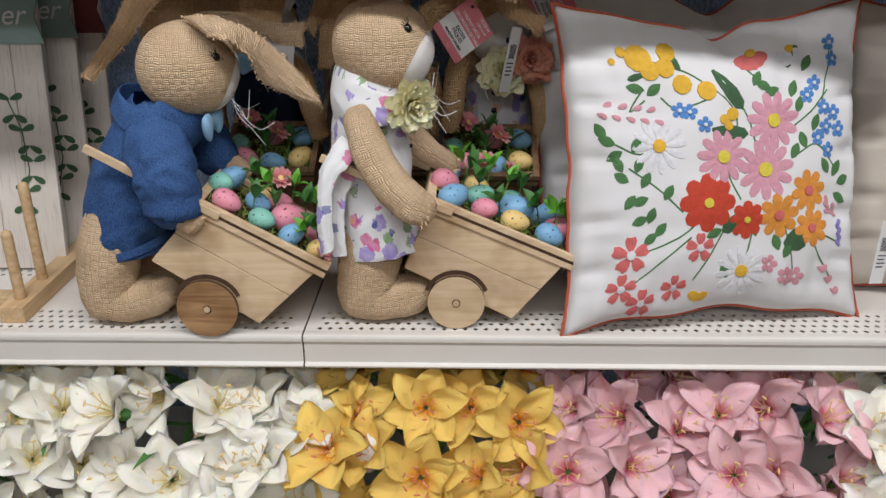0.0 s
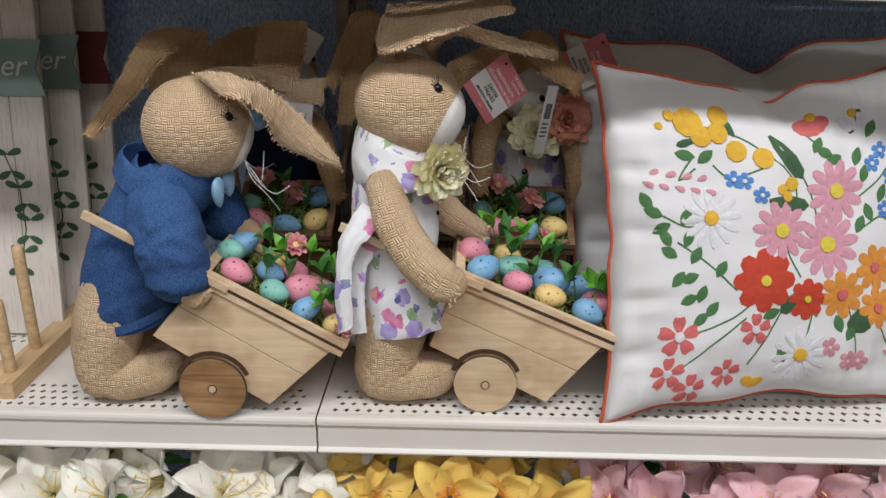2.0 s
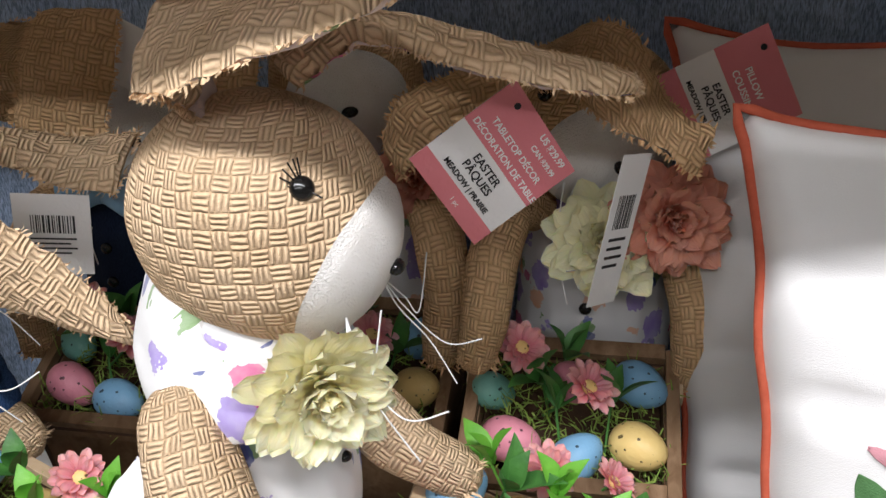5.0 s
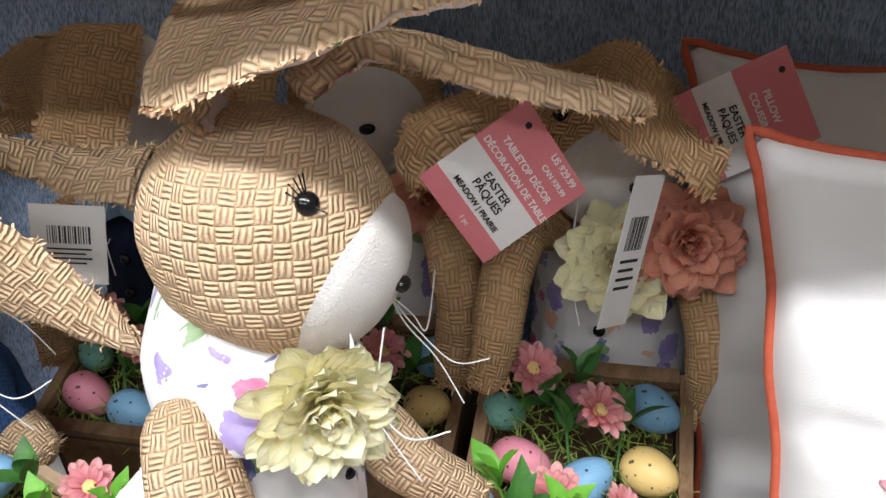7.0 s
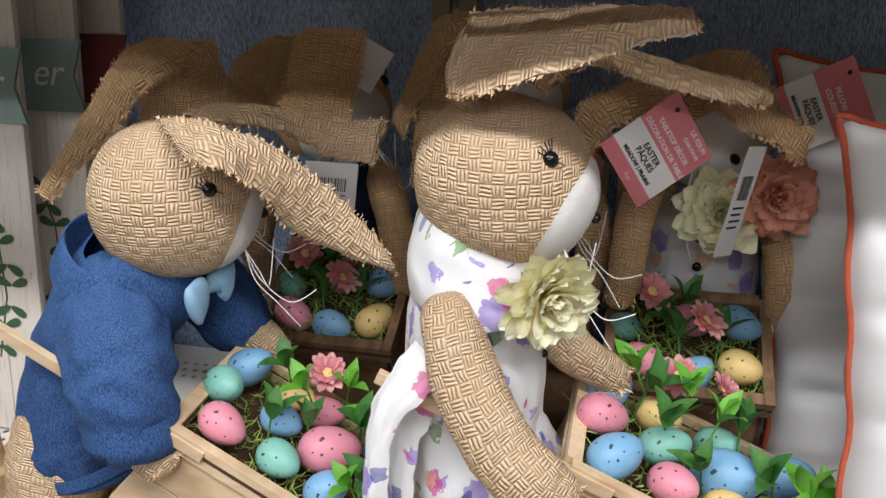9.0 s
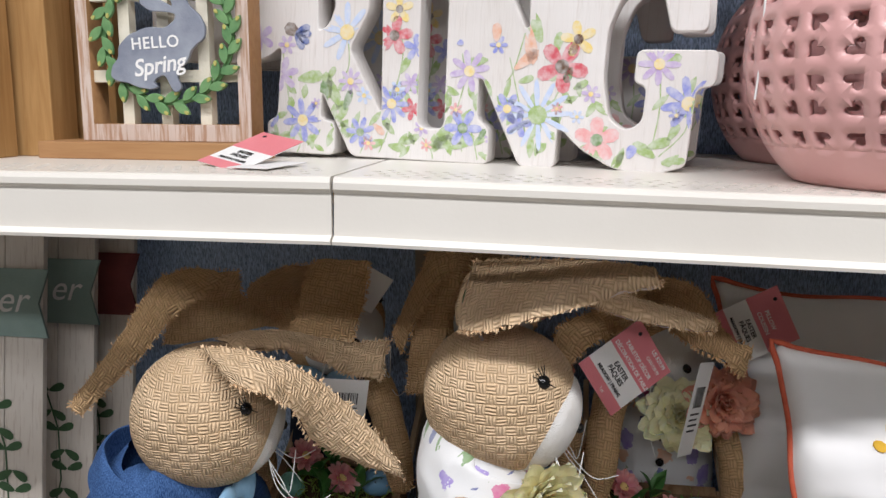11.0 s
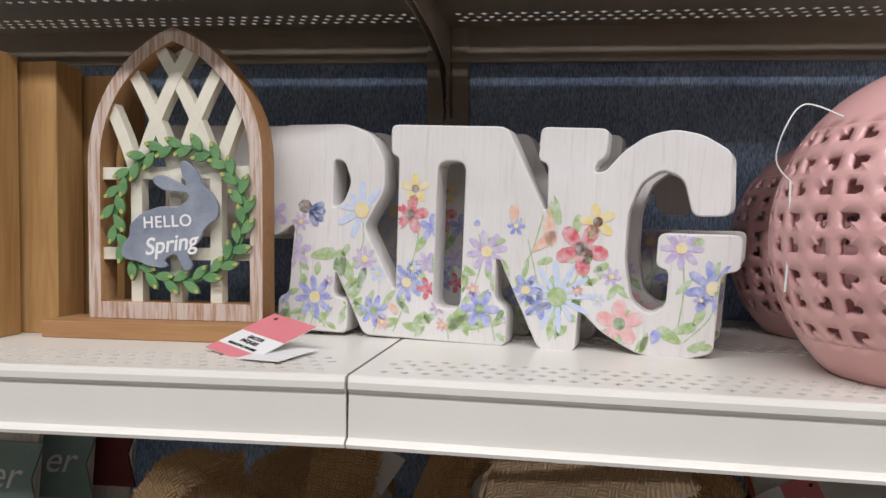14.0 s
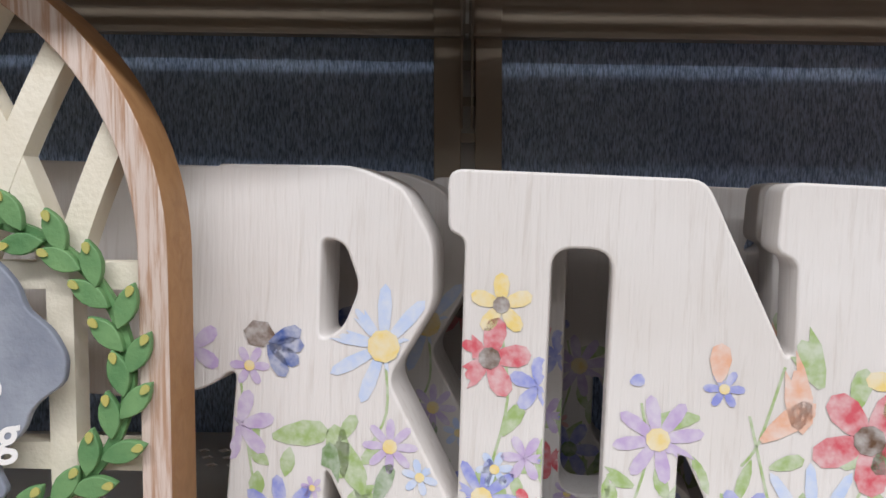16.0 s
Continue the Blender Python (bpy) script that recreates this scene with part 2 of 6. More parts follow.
for key, a, b in (("lily_white", (0.74, 0.68, 0.38), (0.90, 0.87, 0.77)), ("lily_yellow", (0.82, 0.36, 0.03), (0.85, 0.60, 0.16)), ("lily_pink", (0.66, 0.16, 0.22), (0.84, 0.54, 0.57)), ("bloom_cream", (0.95, 0.83, 0.36), (0.98, 0.92, 0.60)), ("bloom_coral", (0.72, 0.20, 0.12), (0.84, 0.38, 0.27)), ("daisy_pink", (0.80, 0.24, 0.28), (0.84, 0.50, 0.46))):
    M[key] = petal_cloth(key + "_cloth", a, b)


def whitewash(name, ground, under, along="z", cut=(0.34, 0.46)):
    """White paint brushed thinly over wood, with long fine cracks."""
    m = material(name, ground, 0.65, spec=0.3)
    st = {"z": (130, 130, 8), "x": (8, 130, 130)}[along]
    v = coords(m, "Object", st)
    g = noisy(m, v, 2.2, 6.0, 0.65, 0.4)
    col = ramp(m, g, [(cut[0], under), (cut[1], ground)])
    soft = ramp(m, noisy(m, coords(m, "Object"), 12.0, 3.0), [(0.3, (0.9, 0.88, 0.86)), (0.7, (1, 1, 1))])
    link(m, mixed(m, 1.0, col, soft, "MULTIPLY"), bsdf(m).inputs["Base Color"])
    bump(m, g, 0.0006)
    return m


M["lining"] = floral("printed_ear_lining", (0.74, 0.62, 0.60))
bsdf(M["wallcloth"]).inputs["Roughness"].default_value = 0.42
bsdf(M["wallcloth"]).inputs["Specular IOR Level"].default_value = 0.5
M["wash"] = whitewash("whitewashed_board", (0.76, 0.71, 0.65), (0.58, 0.51, 0.45))
M["letters"] = whitewash("white_letter_paint", (0.76, 0.735, 0.72), (0.69, 0.655, 0.63))
M["archwood"] = whitewash("worn_brown_white_paint", (0.66, 0.55, 0.49), (0.45, 0.28, 0.19), "z", (0.40, 0.56))

# ---- mesh helpers ----


def part(name, bm, mat, parent=None, label="", smooth=True):
    me = bpy.data.meshes.new(name)
    if smooth:
        for f in bm.faces:
            f.smooth = True
    bm.to_mesh(me)
    bm.free()
    for k in (mat if isinstance(mat, (list, tuple)) else [mat]):
        me.materials.append(M[k])
    ob = new(name, me)
    if parent is not None:
        ob.parent = parent
    if label:
        ob["label"] = label
    return ob


def empty(name, m, label, category, group="", kind=""):
    ob = new(name)
    ob.empty_display_size = 0.02
    ob.matrix_world = m
    return tagged(ob, label, category, group, kind)


def box(bm, lo, hi, bevel=0.0, mi=0):
    lo, hi = Vector(lo), Vector(hi)
    r = bmesh.ops.create_cube(bm, size=1.0, matrix=Matrix.Translation((lo + hi) / 2) @ Matrix.Diagonal((*(hi - lo), 1)))
    vs = r["verts"]
    fs = list({f for v in vs for f in v.link_faces})
    for f in fs:
        f.material_index = mi
    if bevel:
        es = list({e for v in vs for e in v.link_edges})
        bmesh.ops.bevel(bm, geom=es, offset=bevel, segments=2, affect="EDGES", profile=0.5, clamp_overlap=True)


def smooth_path(pts, rad, k=6):
    """Catmull-Rom through points and radii."""
    P = [Vector(p) for p in pts]
    R = [Vector(r) for r in rad]
    out, outr = [], []
    for i in range(len(P) - 1):
        for j in range(k):
            t = j / k
            res = []
            for A in (P, R):
                a, b, c, d = A[max(i - 1, 0)], A[i], A[i + 1], A[min(i + 2, len(A) - 1)]
                res.append(0.5 * (2 * b + (c - a) * t + (2 * a - 5 * b + 4 * c - d) * t * t + (3 * b - a - 3 * c + d) * t ** 3))
            out.append(res[0])
            outr.append(res[1])
    return out + [P[-1]], outr + [R[-1]]


def loft(bm, pts, rad, n=20, mi=0, side=(0, 1, 0), k=6, jitter=0.0, caps=True, power=1.0):
    """A closed tube along a path; rad: half widths across (along side) and the other way. Mapped in metres."""
    pts, rad = smooth_path(pts, rad, k) if k > 1 else ([Vector(p) for p in pts], [Vector(r) for r in rad])
    uv = bm.loops.layers.uv.verify()
    N = len(pts)
    tang = [(pts[min(i + 1, N - 1)] - pts[max(i - 1, 0)]).normalized() for i in range(N)]
    if caps:
        heads, hr = [], []
        for q, c in ((0, -1), (N - 1, 1)):
            r = min(rad[q])
            seq = [(math.sin(a), math.cos(a)) for a in (0.5, 1.0, 1.35, 1.54)]
            if c < 0:
                seq = seq[::-1]
            heads.append([pts[q] + tang[q] * (c * r * s) for s, _ in seq])
            hr.append([Vector((rad[q][0] * co, rad[q][1] * co)) for _, co in seq])
        pts = heads[0] + pts + heads[1]
        tang = [tang[0]] * 4 + tang + [tang[-1]] * 4
        rad = hr[0] + rad + hr[1]
        N = len(pts)
    big = max((r[0] + r[1]) / 2 for r in rad)
    rows, length, acc = [], 0.0, []
    for i in range(N):
        t = tang[i]
        a = (Vector(side) - t * Vector(side).dot(t)).normalized()
        b = t.cross(a)
        ring = []
        for j in range(n):
            w = 2 * math.pi * j / n
            co, si = math.cos(w), math.sin(w)
            if power != 1.0:
                co, si = math.copysign(abs(co) ** power, co), math.copysign(abs(si) ** power, si)
            p = pts[i] + a * (rad[i][0] * co) + b * (rad[i][1] * si)
            if jitter:
                p += noise.noise_vector(p * 38) * jitter
            ring.append(bm.verts.new(p))
        rows.append(ring)
        if i:
            length += (pts[i] - pts[i - 1]).length + abs(rad[i][1] - rad[i - 1][1]) * 0.6
        acc.append(length)
    for i in range(N - 1):
        for j in range(n):
            f = bm.faces.new((rows[i][j], rows[i][(j + 1) % n], rows[i + 1][(j + 1) % n], rows[i + 1][j]))
            f.material_index, f.smooth = mi, True
            for lp, (jj, ii) in zip(f.loops, ((j, i), (j + 1, i), (j + 1, i + 1), (j, i + 1))):
                lp[uv].uv = (jj / n * 2 * math.pi * big, acc[ii])
    if caps:
        for q in (0, N - 1):
            f = bm.faces.new(rows[q] if q else rows[q][::-1])
            f.material_index = mi
    return rows


def ball(bm, c, r, mi=0, axis=(0, 0, 1), n=24):
    """An ellipsoid of half sizes r (along axis, side, third), mapped like a loft."""
    c, ax = Vector(c), Vector(axis).normalized()
    sd = Vector((0, 1, 0)) if abs(ax.y) < 0.9 else Vector((1, 0, 0))
    m = n // 2
    pts, rad = [], []
    for i in range(1, m):
        a = math.pi * i / m
        pts.append(c - ax * (r[0] * math.cos(a)))
        rad.append((r[1] * math.sin(a), r[2] * math.sin(a)))
    uv = bm.loops.layers.uv.verify()
    rows = loft(bm, pts, rad, n, mi, sd, k=1, caps=False)
    for ring, p in ((rows[0], c - ax * r[0]), (rows[-1], c + ax * r[0])):
        v = bm.verts.new(p)
        for j in range(n):
            q = (ring[j], ring[(j + 1) % n], v)
            f = bm.faces.new(q if ring is rows[-1] else q[::-1])
            f.material_index, f.smooth = mi, True
            for lp in f.loops:
                lp[uv].uv = (lp.vert.co.x, lp.vert.co.y)


def strand(bm, pts, r=0.0006, mi=0, k=5):
    loft(bm, pts, [(r, r)] * len(pts), 5, mi, (0.3, 0.8, 0.5), k, caps=False)


def strip(bm, pts, width, depth, mi=0, normal=(0, -1, 0)):
    """A bar of flat section along a path in a plane; its front lies at the path, its depth behind."""
    P = [Vector(p) for p in pts]
    nrm = Vector(normal)
    rows = []
    for i, p in enumerate(P):
        t = (P[min(i + 1, len(P) - 1)] - P[max(i - 1, 0)]).normalized()
        s = t.cross(nrm).normalized() * (width / 2)
        rows.append([bm.verts.new(q) for q in (p - s, p + s, p + s - nrm * depth, p - s - nrm * depth)])
    for a, b in zip(rows, rows[1:]):
        for j in range(4):
            f = bm.faces.new((a[j], a[(j + 1) % 4], b[(j + 1) % 4], b[j]))
            f.material_index = mi
    for q in (rows[0][::-1], rows[-1]):
        bm.faces.new(q).material_index = mi


def outline_mesh(loops, depth, bevel=0.0, res=2):
    """A board cut to closed outlines (the first one outer, holes after it) in the xz plane; its front faces -y at y = 0."""
    cu = bpy.data.curves.new("board", "CURVE")
    cu.dimensions, cu.fill_mode = "2D", "BOTH"
    cu.extrude, cu.bevel_depth, cu.bevel_resolution = depth / 2 - bevel, bevel, res
    cu.offset = -bevel
    for lp in loops:
        sp = cu.splines.new("POLY")
        sp.points.add(len(lp) - 1)
        for p, (x, z) in zip(sp.points, lp):
            p.co = (x, z, 0, 1)
        sp.use_cyclic_u = True
    ob = new("board", cu)
    me = bpy.data.meshes.new_from_object(ob.evaluated_get(bpy.context.evaluated_depsgraph_get()))
    bpy.data.objects.remove(ob)
    bm = bmesh.new()
    bm.from_mesh(me)
    bpy.data.meshes.remove(me)
    bm.transform(Matrix.Translation((0, depth / 2, 0)) @ pose(0, 0, 0, 90))
    return bm


def lettering(text, size, mat, parent, m, spacing=1.0, shear=0.0, bold=0.0, align="CENTER"):
    cu = bpy.data.curves.new("lettering", "FONT")
    cu.body, cu.size, cu.space_character, cu.shear, cu.offset, cu.extrude = text, size, spacing, shear, bold, 0.0001
    cu.align_x, cu.align_y = align, "CENTER"
    ob = new("lettering", cu)
    me = bpy.data.meshes.new_from_object(ob.evaluated_get(bpy.context.evaluated_depsgraph_get()))
    bpy.data.objects.remove(ob)
    me.materials.clear()
    me.materials.append(M[mat])
    ob = new("lettering", me)
    ob.parent = parent
    ob.matrix_local = m
    return ob


def rounded(pts, r, n=5):
    """Round the corners of a closed outline by up to r."""
    out = []
    L = len(pts)
    for i in range(L):
        a, b, c = (Vector(pts[(i + d) % L]) for d in (-1, 0, 1))
        q = min(r, (a - b).length / 2.2, (c - b).length / 2.2)
        p0, p1 = b + (a - b).normalized() * q, b + (c - b).normalized() * q
        for j in range(n + 1):
            t = j / n
            w = p0 * (1 - t) ** 2 + b * (2 * t * (1 - t)) + p1 * t * t
            out.append((w.x, w.y))
    return out

# ---- the shelving ----
Z1, Z2, Z3 = 1.0, 1.547, 1.872
BACK = 0.445


def deck(bm, x0, x1, y0, y1, z, rows, pitch=0.014):
    """A sheet with rows of small diamond holes."""
    edges = [y0]
    for r in rows:
        edges += [r - pitch / 2, r + pitch / 2]
    edges.append(y1)

    def quad(a, b, c, d):
        bm.faces.new([bm.verts.new((*p, z)) for p in (a, b, c, d)])

    for i in range(0, len(edges), 2):
        if edges[i + 1] - edges[i] > 1e-4:
            quad((x0, edges[i]), (x1, edges[i]), (x1, edges[i + 1]), (x0, edges[i + 1]))
    for k, r in enumerate(rows):
        a = x0 + 0.012 + (pitch / 2 if k % 2 else 0)
        count = int((x1 - 0.012 - a) / pitch)
        lo, hi = r - pitch / 2, r + pitch / 2
        quad((x0, lo), (a, lo), (a, hi), (x0, hi))
        b = a + count * pitch
        quad((b, lo), (x1, lo), (x1, hi), (b, hi))
        for j in range(count):
            cx = a + (j + 0.5) * pitch
            h, d = pitch / 2, 0.0043
            o = [bm.verts.new((cx + sx * h, r + sy * h, z)) for sx, sy in ((-1, -1), (1, -1), (1, 1), (-1, 1))]
            q = [bm.verts.new((cx + sx * d, r + sy * d, z)) for sx, sy in ((0, -1), (1, 0), (0, 1), (-1, 0))]
            for s in range(4):
                bm.faces.new((o[s], o[(s + 1) % 4], q[s]))
                bm.faces.new((o[(s + 1) % 4], q[(s + 1) % 4], q[s]))


def sweep_x(bm, profile, x0, x1):
    a = [bm.verts.new((x0, y, z)) for y, z in profile]
    b = [bm.verts.new((x1, y, z)) for y, z in profile]
    n = len(profile)
    for i in range(n):
        bm.faces.new((a[i], a[(i + 1) % n], b[(i + 1) % n], b[i]))
    bm.faces.new(a[::-1])
    bm.faces.new(b)


def shelf(name, x0, x1, y0, z, rows, label, droop=0.0, sheet="shelf"):
    """droop: degrees by which the shelf sags to its right."""
    top = empty(name, pose(0, 0, z, 0, droop, 0) @ pose(0, 0, -z), label, "shelf", "shelves of the display bay", "structure")
    bm = bmesh.new()
    deck(bm, x0, x1, y0 + 0.012, BACK - 0.012, z, rows)
    ob = part("deck", bm, sheet, top, smooth=False)
    mod = ob.modifiers.new("sheet", "SOLIDIFY")
    mod.thickness, mod.offset = 0.0012, -1
    bm = bmesh.new()
    prof = [(0.0125, 0), (0.004, 0), (0.0012, -0.001), (0, -0.004), (0, -0.0085), (0.0015, -0.0105), (0.003, -0.0115), (0.003, -0.041), (-0.0005, -0.0425), (-0.0022, -0.0445), (-0.0015, -0.047), (0.003, -0.0475), (0.0065, -0.0455), (0.0065, -0.0045), (0.0125, -0.0025)]
    sweep_x(bm, [(y0 + y, z + h) for y, h in prof], x0, x1)
    part("front_lip", bm, "shelf", top, smooth=False)
    bm = bmesh.new()
    box(bm, (x0, BACK - 0.014, z - 0.040), (x1, BACK - 0.0125, z - 0.0005))
    box(bm, (x0, BACK - 0.024, z - 0.0425), (x1, BACK - 0.011, z - 0.0400))
    part("back_rail", bm, "steel", top, smooth=False)
    return top


FRONT = [0.022, 0.037, 0.052, 0.067]
MORE = FRONT + [0.19, 0.205, 0.22, 0.235] + [0.36, 0.375, 0.39]
for x0, x1 in ((-1.22, -0.0012), (0.0012, 1.222)):
    shelf("shelf", x0, x1, 0.0, Z1, MORE, "cream enamelled steel shelf with rows of diamond holes")
    shelf("shelf", x0, x1, 0.0, Z2, MORE, "cream enamelled steel shelf with rows of diamond holes", 1.2 if x0 > 0 else 0.0)
    shelf("shelf", x0, x1, 0.10, Z3, [0.13, 0.145, 0.16, 0.26, 0.275, 0.29, 0.37, 0.385, 0.40], "empty beige steel shelf with rows of diamond holes", 1.1, "steel")
    shelf("shelf", x0, x1, -0.02, 0.60, FRONT, "cream steel shelf that holds the silk lilies")

for x in (-1.22, 0.0, 1.22):
    up = empty("upright", pose(x, BACK, 0), "beige steel upright with a column of slots", "shelf upright", "uprights", "structure")
    for s in (-1, 1):
        bm = bmesh.new()
        box(bm, (s * 0.0145 - 0.0095, -0.016, 0.02), (s * 0.0145 + 0.0095, 0.0, 2.3), 0.001)
        part("channel", bm, "steel", up, smooth=False)
    bm = bmesh.new()
    for k in range(90):
        box(bm, (-0.0052, -0.0135, 0.03 + k * 0.0254), (0.0052, -0.0125, 0.0365 + k * 0.0254))
    part("slot_bars", bm, "steel", up, smooth=False)
    # pale strip added in place of the light seen through the slots
    bm = bmesh.new()
    box(bm, (-0.005, -0.004, 0.02), (0.005, -0.002, 2.3))
    part("back_strip", bm, "shelf", up, smooth=False)

for x in (0.0, -1.22, 1.22):
    for z, y0 in ((Z1, 0.02), (Z2, 0.02), (Z3, 0.12)):
        br = empty("bracket", pose(x, 0, z), "cream steel shelf bracket hooked into the upright", "bracket", "shelf brackets", "structure")
        for s in (-1, 1):
            bm = outline_mesh([rounded([(y0, -0.022), (0.30, -0.034), (BACK - 0.05, -0.05), (BACK - 0.015, -0.105), (BACK - 0.006, -0.105), (BACK - 0.006, -0.003), (y0, -0.003)], 0.004)], 0.0015)
            bm.transform(pose(s * 0.0035, 0, 0, 0, 0, 90))
            part("plate", bm, "steel", br, smooth=False)

for n, (x0, x1) in enumerate(((-1.20, -0.0245), (0.0245, 1.20))):
    bm = bmesh.new()
    box(bm, (x0, BACK - 0.006, 0.05), (x1, BACK + 0.01, 2.3))
    ob = part("wall_back_%d" % (n + 1), bm, "wallcloth", smooth=False)
    tagged(ob, "back panel papered with dark blue denim print", "back panel", kind="structure")

# the store around
for name, lo, hi, mat, label in (
    ("floor", (-4, -6, -0.1), (4, 2, 0.0), "vinyl", "pale vinyl store floor"),
    ("ceiling", (-4, -6, 3.25), (4, 2, 3.35), "plaster", "white store ceiling"),
    ("wall_back", (-4, 0.6, 0), (4, 0.7, 3.25), "plaster", "pale wall behind the shelving"),
    ("wall_front", (-4, -5.6, 0), (4, -5.5, 3.25), "plaster", "pale wall across the aisle"),
    ("wall_west", (-4, -5.5, 0), (-3.9, 0.6, 3.25), "plaster", "pale store wall"),
    ("wall_east", (3.9, -5.5, 0), (4, 0.6, 3.25), "plaster", "pale store wall"),
):
    bm = bmesh.new()
    box(bm, lo, hi)
    tagged(part(name, bm, mat, smooth=False), label, name.split("_")[0], kind="structure")

# ---- soft flowers and leaves ----


def petal(bm, m, length, width, curl=0.5, cup=0.2, mi=0, tip=0.35, nl=7, nw=4, wave=0.0, blunt=False):
    """A petal from the origin along +x, rising along +z as it curls back; mapped with v as the way from the heart."""
    uv = bm.loops.layers.uv.verify()
    grid = []
    for i in range(nl + 1):
        t = i / nl
        if blunt:
            w = width * (0.25 + 0.75 * min(1.0, t / 0.55)) * math.sqrt(max(0.02, 1 - max(0.0, (t - 0.6) / 0.4) ** 2))
        else:
            w = width * (math.sin(math.pi * min(1.0, t ** 0.8 * (1 - tip * 0.25) + 0.08)) ** 0.8) * (1 if t < 1 else 0.35)
        ang = curl * t
        x, z = length * t * math.cos(ang * 0.6), length * t * math.sin(0.5) * (1 - t * curl)
        row = []
        for j in range(nw + 1):
            s = j / nw * 2 - 1
            row.append(bm.verts.new(m @ Vector((x, w / 2 * s, z + cup * width * s * s + wave * math.sin(9 * t + 4 * s)))))
        grid.append(row)
    for i in range(nl):
        for j in range(nw):
            f = bm.faces.new((grid[i][j], grid[i + 1][j], grid[i + 1][j + 1], grid[i][j + 1]))
            f.smooth, f.material_index = True, mi
            for lp, (a, b) in zip(f.loops, ((i, j), (i + 1, j), (i + 1, j + 1), (i, j + 1))):
                lp[uv].uv = (b / nw * width, a / nl * length)


def leaf_blade(bm, m, length, width, mi=0, bend=0.35):
    rows = []
    for i in range(7):
        t = i / 6
        w = width / 2 * math.sin(math.pi * (0.06 + 0.94 * t ** 0.85)) if i < 6 else 0.0003
        z = length * bend * math.sin(t * 2.2) * 0.5
        rows.append([bm.verts.new(m @ Vector((length * t, w * s, z + abs(s) * w * 0.35))) for s in (-1, 0, 1)])
    for a, b in zip(rows, rows[1:]):
        for j in range(2):
            f = bm.faces.new((a[j], b[j], b[j + 1], a[j + 1]))
            f.smooth, f.material_index = True, mi


def many_petals(bm, rings, mi=0, rnd=None, wave=0.0):
    """rings: (count, length, width, rise in degrees, curl)"""
    rnd = rnd or random.Random(3)
    for k, (count, length, width, rise, curl) in enumerate(rings):
        for j in range(count):
            a = 360 * (j + 0.5 * (k % 2)) / count + rnd.uniform(-8, 8)
            petal(bm, pose(0, 0, 0, 0, 0, a) @ pose(0.002, 0, k * 0.0015, 0, -rise + rnd.uniform(-6, 6), 0), length * rnd.uniform(0.9, 1.08), width, curl, 0.22, mi, wave=wave, blunt=True)


def ellipsoid_egg(name, mat, length, label, m):
    bm = bmesh.new()
    ball(bm, (0, 0, 0), (length / 2, length * 0.37, length * 0.37), 0, (1, 0, 0), 20)
    for v in bm.verts:
        v.co.y *= 1 - 0.16 * v.co.x / (length / 2)
        v.co.z *= 1 - 0.16 * v.co.x / (length / 2)
    ob = part(name, bm, mat)
    ob.matrix_world = m
    return tagged(ob, label, "egg", "eggs in the carts")


EGGS = {}


def egg(colour, m, size=1.0):
    if colour not in EGGS:
        EGGS[colour] = ellipsoid_egg("decorative_egg", "egg_" + colour, 0.042, "speckled %s foam egg nested in moss" % colour, m)
        EGGS[colour].scale = (size,) * 3
        return EGGS[colour]
    ob = copy_thing(EGGS[colour], m)
    ob.scale = (size,) * 3
    return ob


PICK = []


def daisy_pick(m, size=1.0):
    """A small pink silk daisy with a yellow heart."""
    if not PICK:
        top = empty("silk_daisy", m, "small pink silk daisy with a yellow heart", "flower", "daisies in the carts")
        bm = bmesh.new()
        many_petals(bm, [(13, 0.017, 0.0075, 8, 0.5), (12, 0.014, 0.0065, 25, 0.5)])
        part("petals", bm, "daisy_pink", top)
        bm = bmesh.new()
        ball(bm, (0, 0, 0.003), (0.003, 0.0055, 0.0055), n=12)
        part("heart", bm, "egg_yellow", top)
        bm = bmesh.new()
        strand(bm, [(0, 0, 0), (0.002, 0, -0.02), (0, 0.002, -0.045)], 0.001)
        part("stalk", bm, "leaf", top)
        PICK.append(top)
    else:
        top = copy_thing(PICK[0], m)
    top.scale = (size,) * 3
    return top


SPRIG = {}


def sprig(m, bright=False, size=1.0):
    key = "leaf_bright" if bright else "leaf"
    if key not in SPRIG:
        top = empty("leaf_sprig", m, "%s plastic leaf sprig stuck in moss" % ("bright green" if bright else "dark green"), "leaves", "sprigs in the carts")
        for a, tilt, ln in ((0, 55, 0.030), (120, 40, 0.028), (235, 30, 0.032), (300, 70, 0.026)):
            bm = bmesh.new()
            leaf_blade(bm, pose(0, 0, 0.006, 0, 0, a) @ pose(0, 0, 0, 0, -tilt, 0), ln, 0.014)
            part("leaf", bm, key, top)
        bm = bmesh.new()
        strand(bm, [(0, 0, -0.03), (0.001, 0, 0), (0, 0, 0.012)], 0.0009)
        part("stalk", bm, key, top)
        SPRIG[key] = top
    else:
        top = copy_thing(SPRIG[key], m)
    top.scale = (size,) * 3
    return top


# ---- wooden carts ----


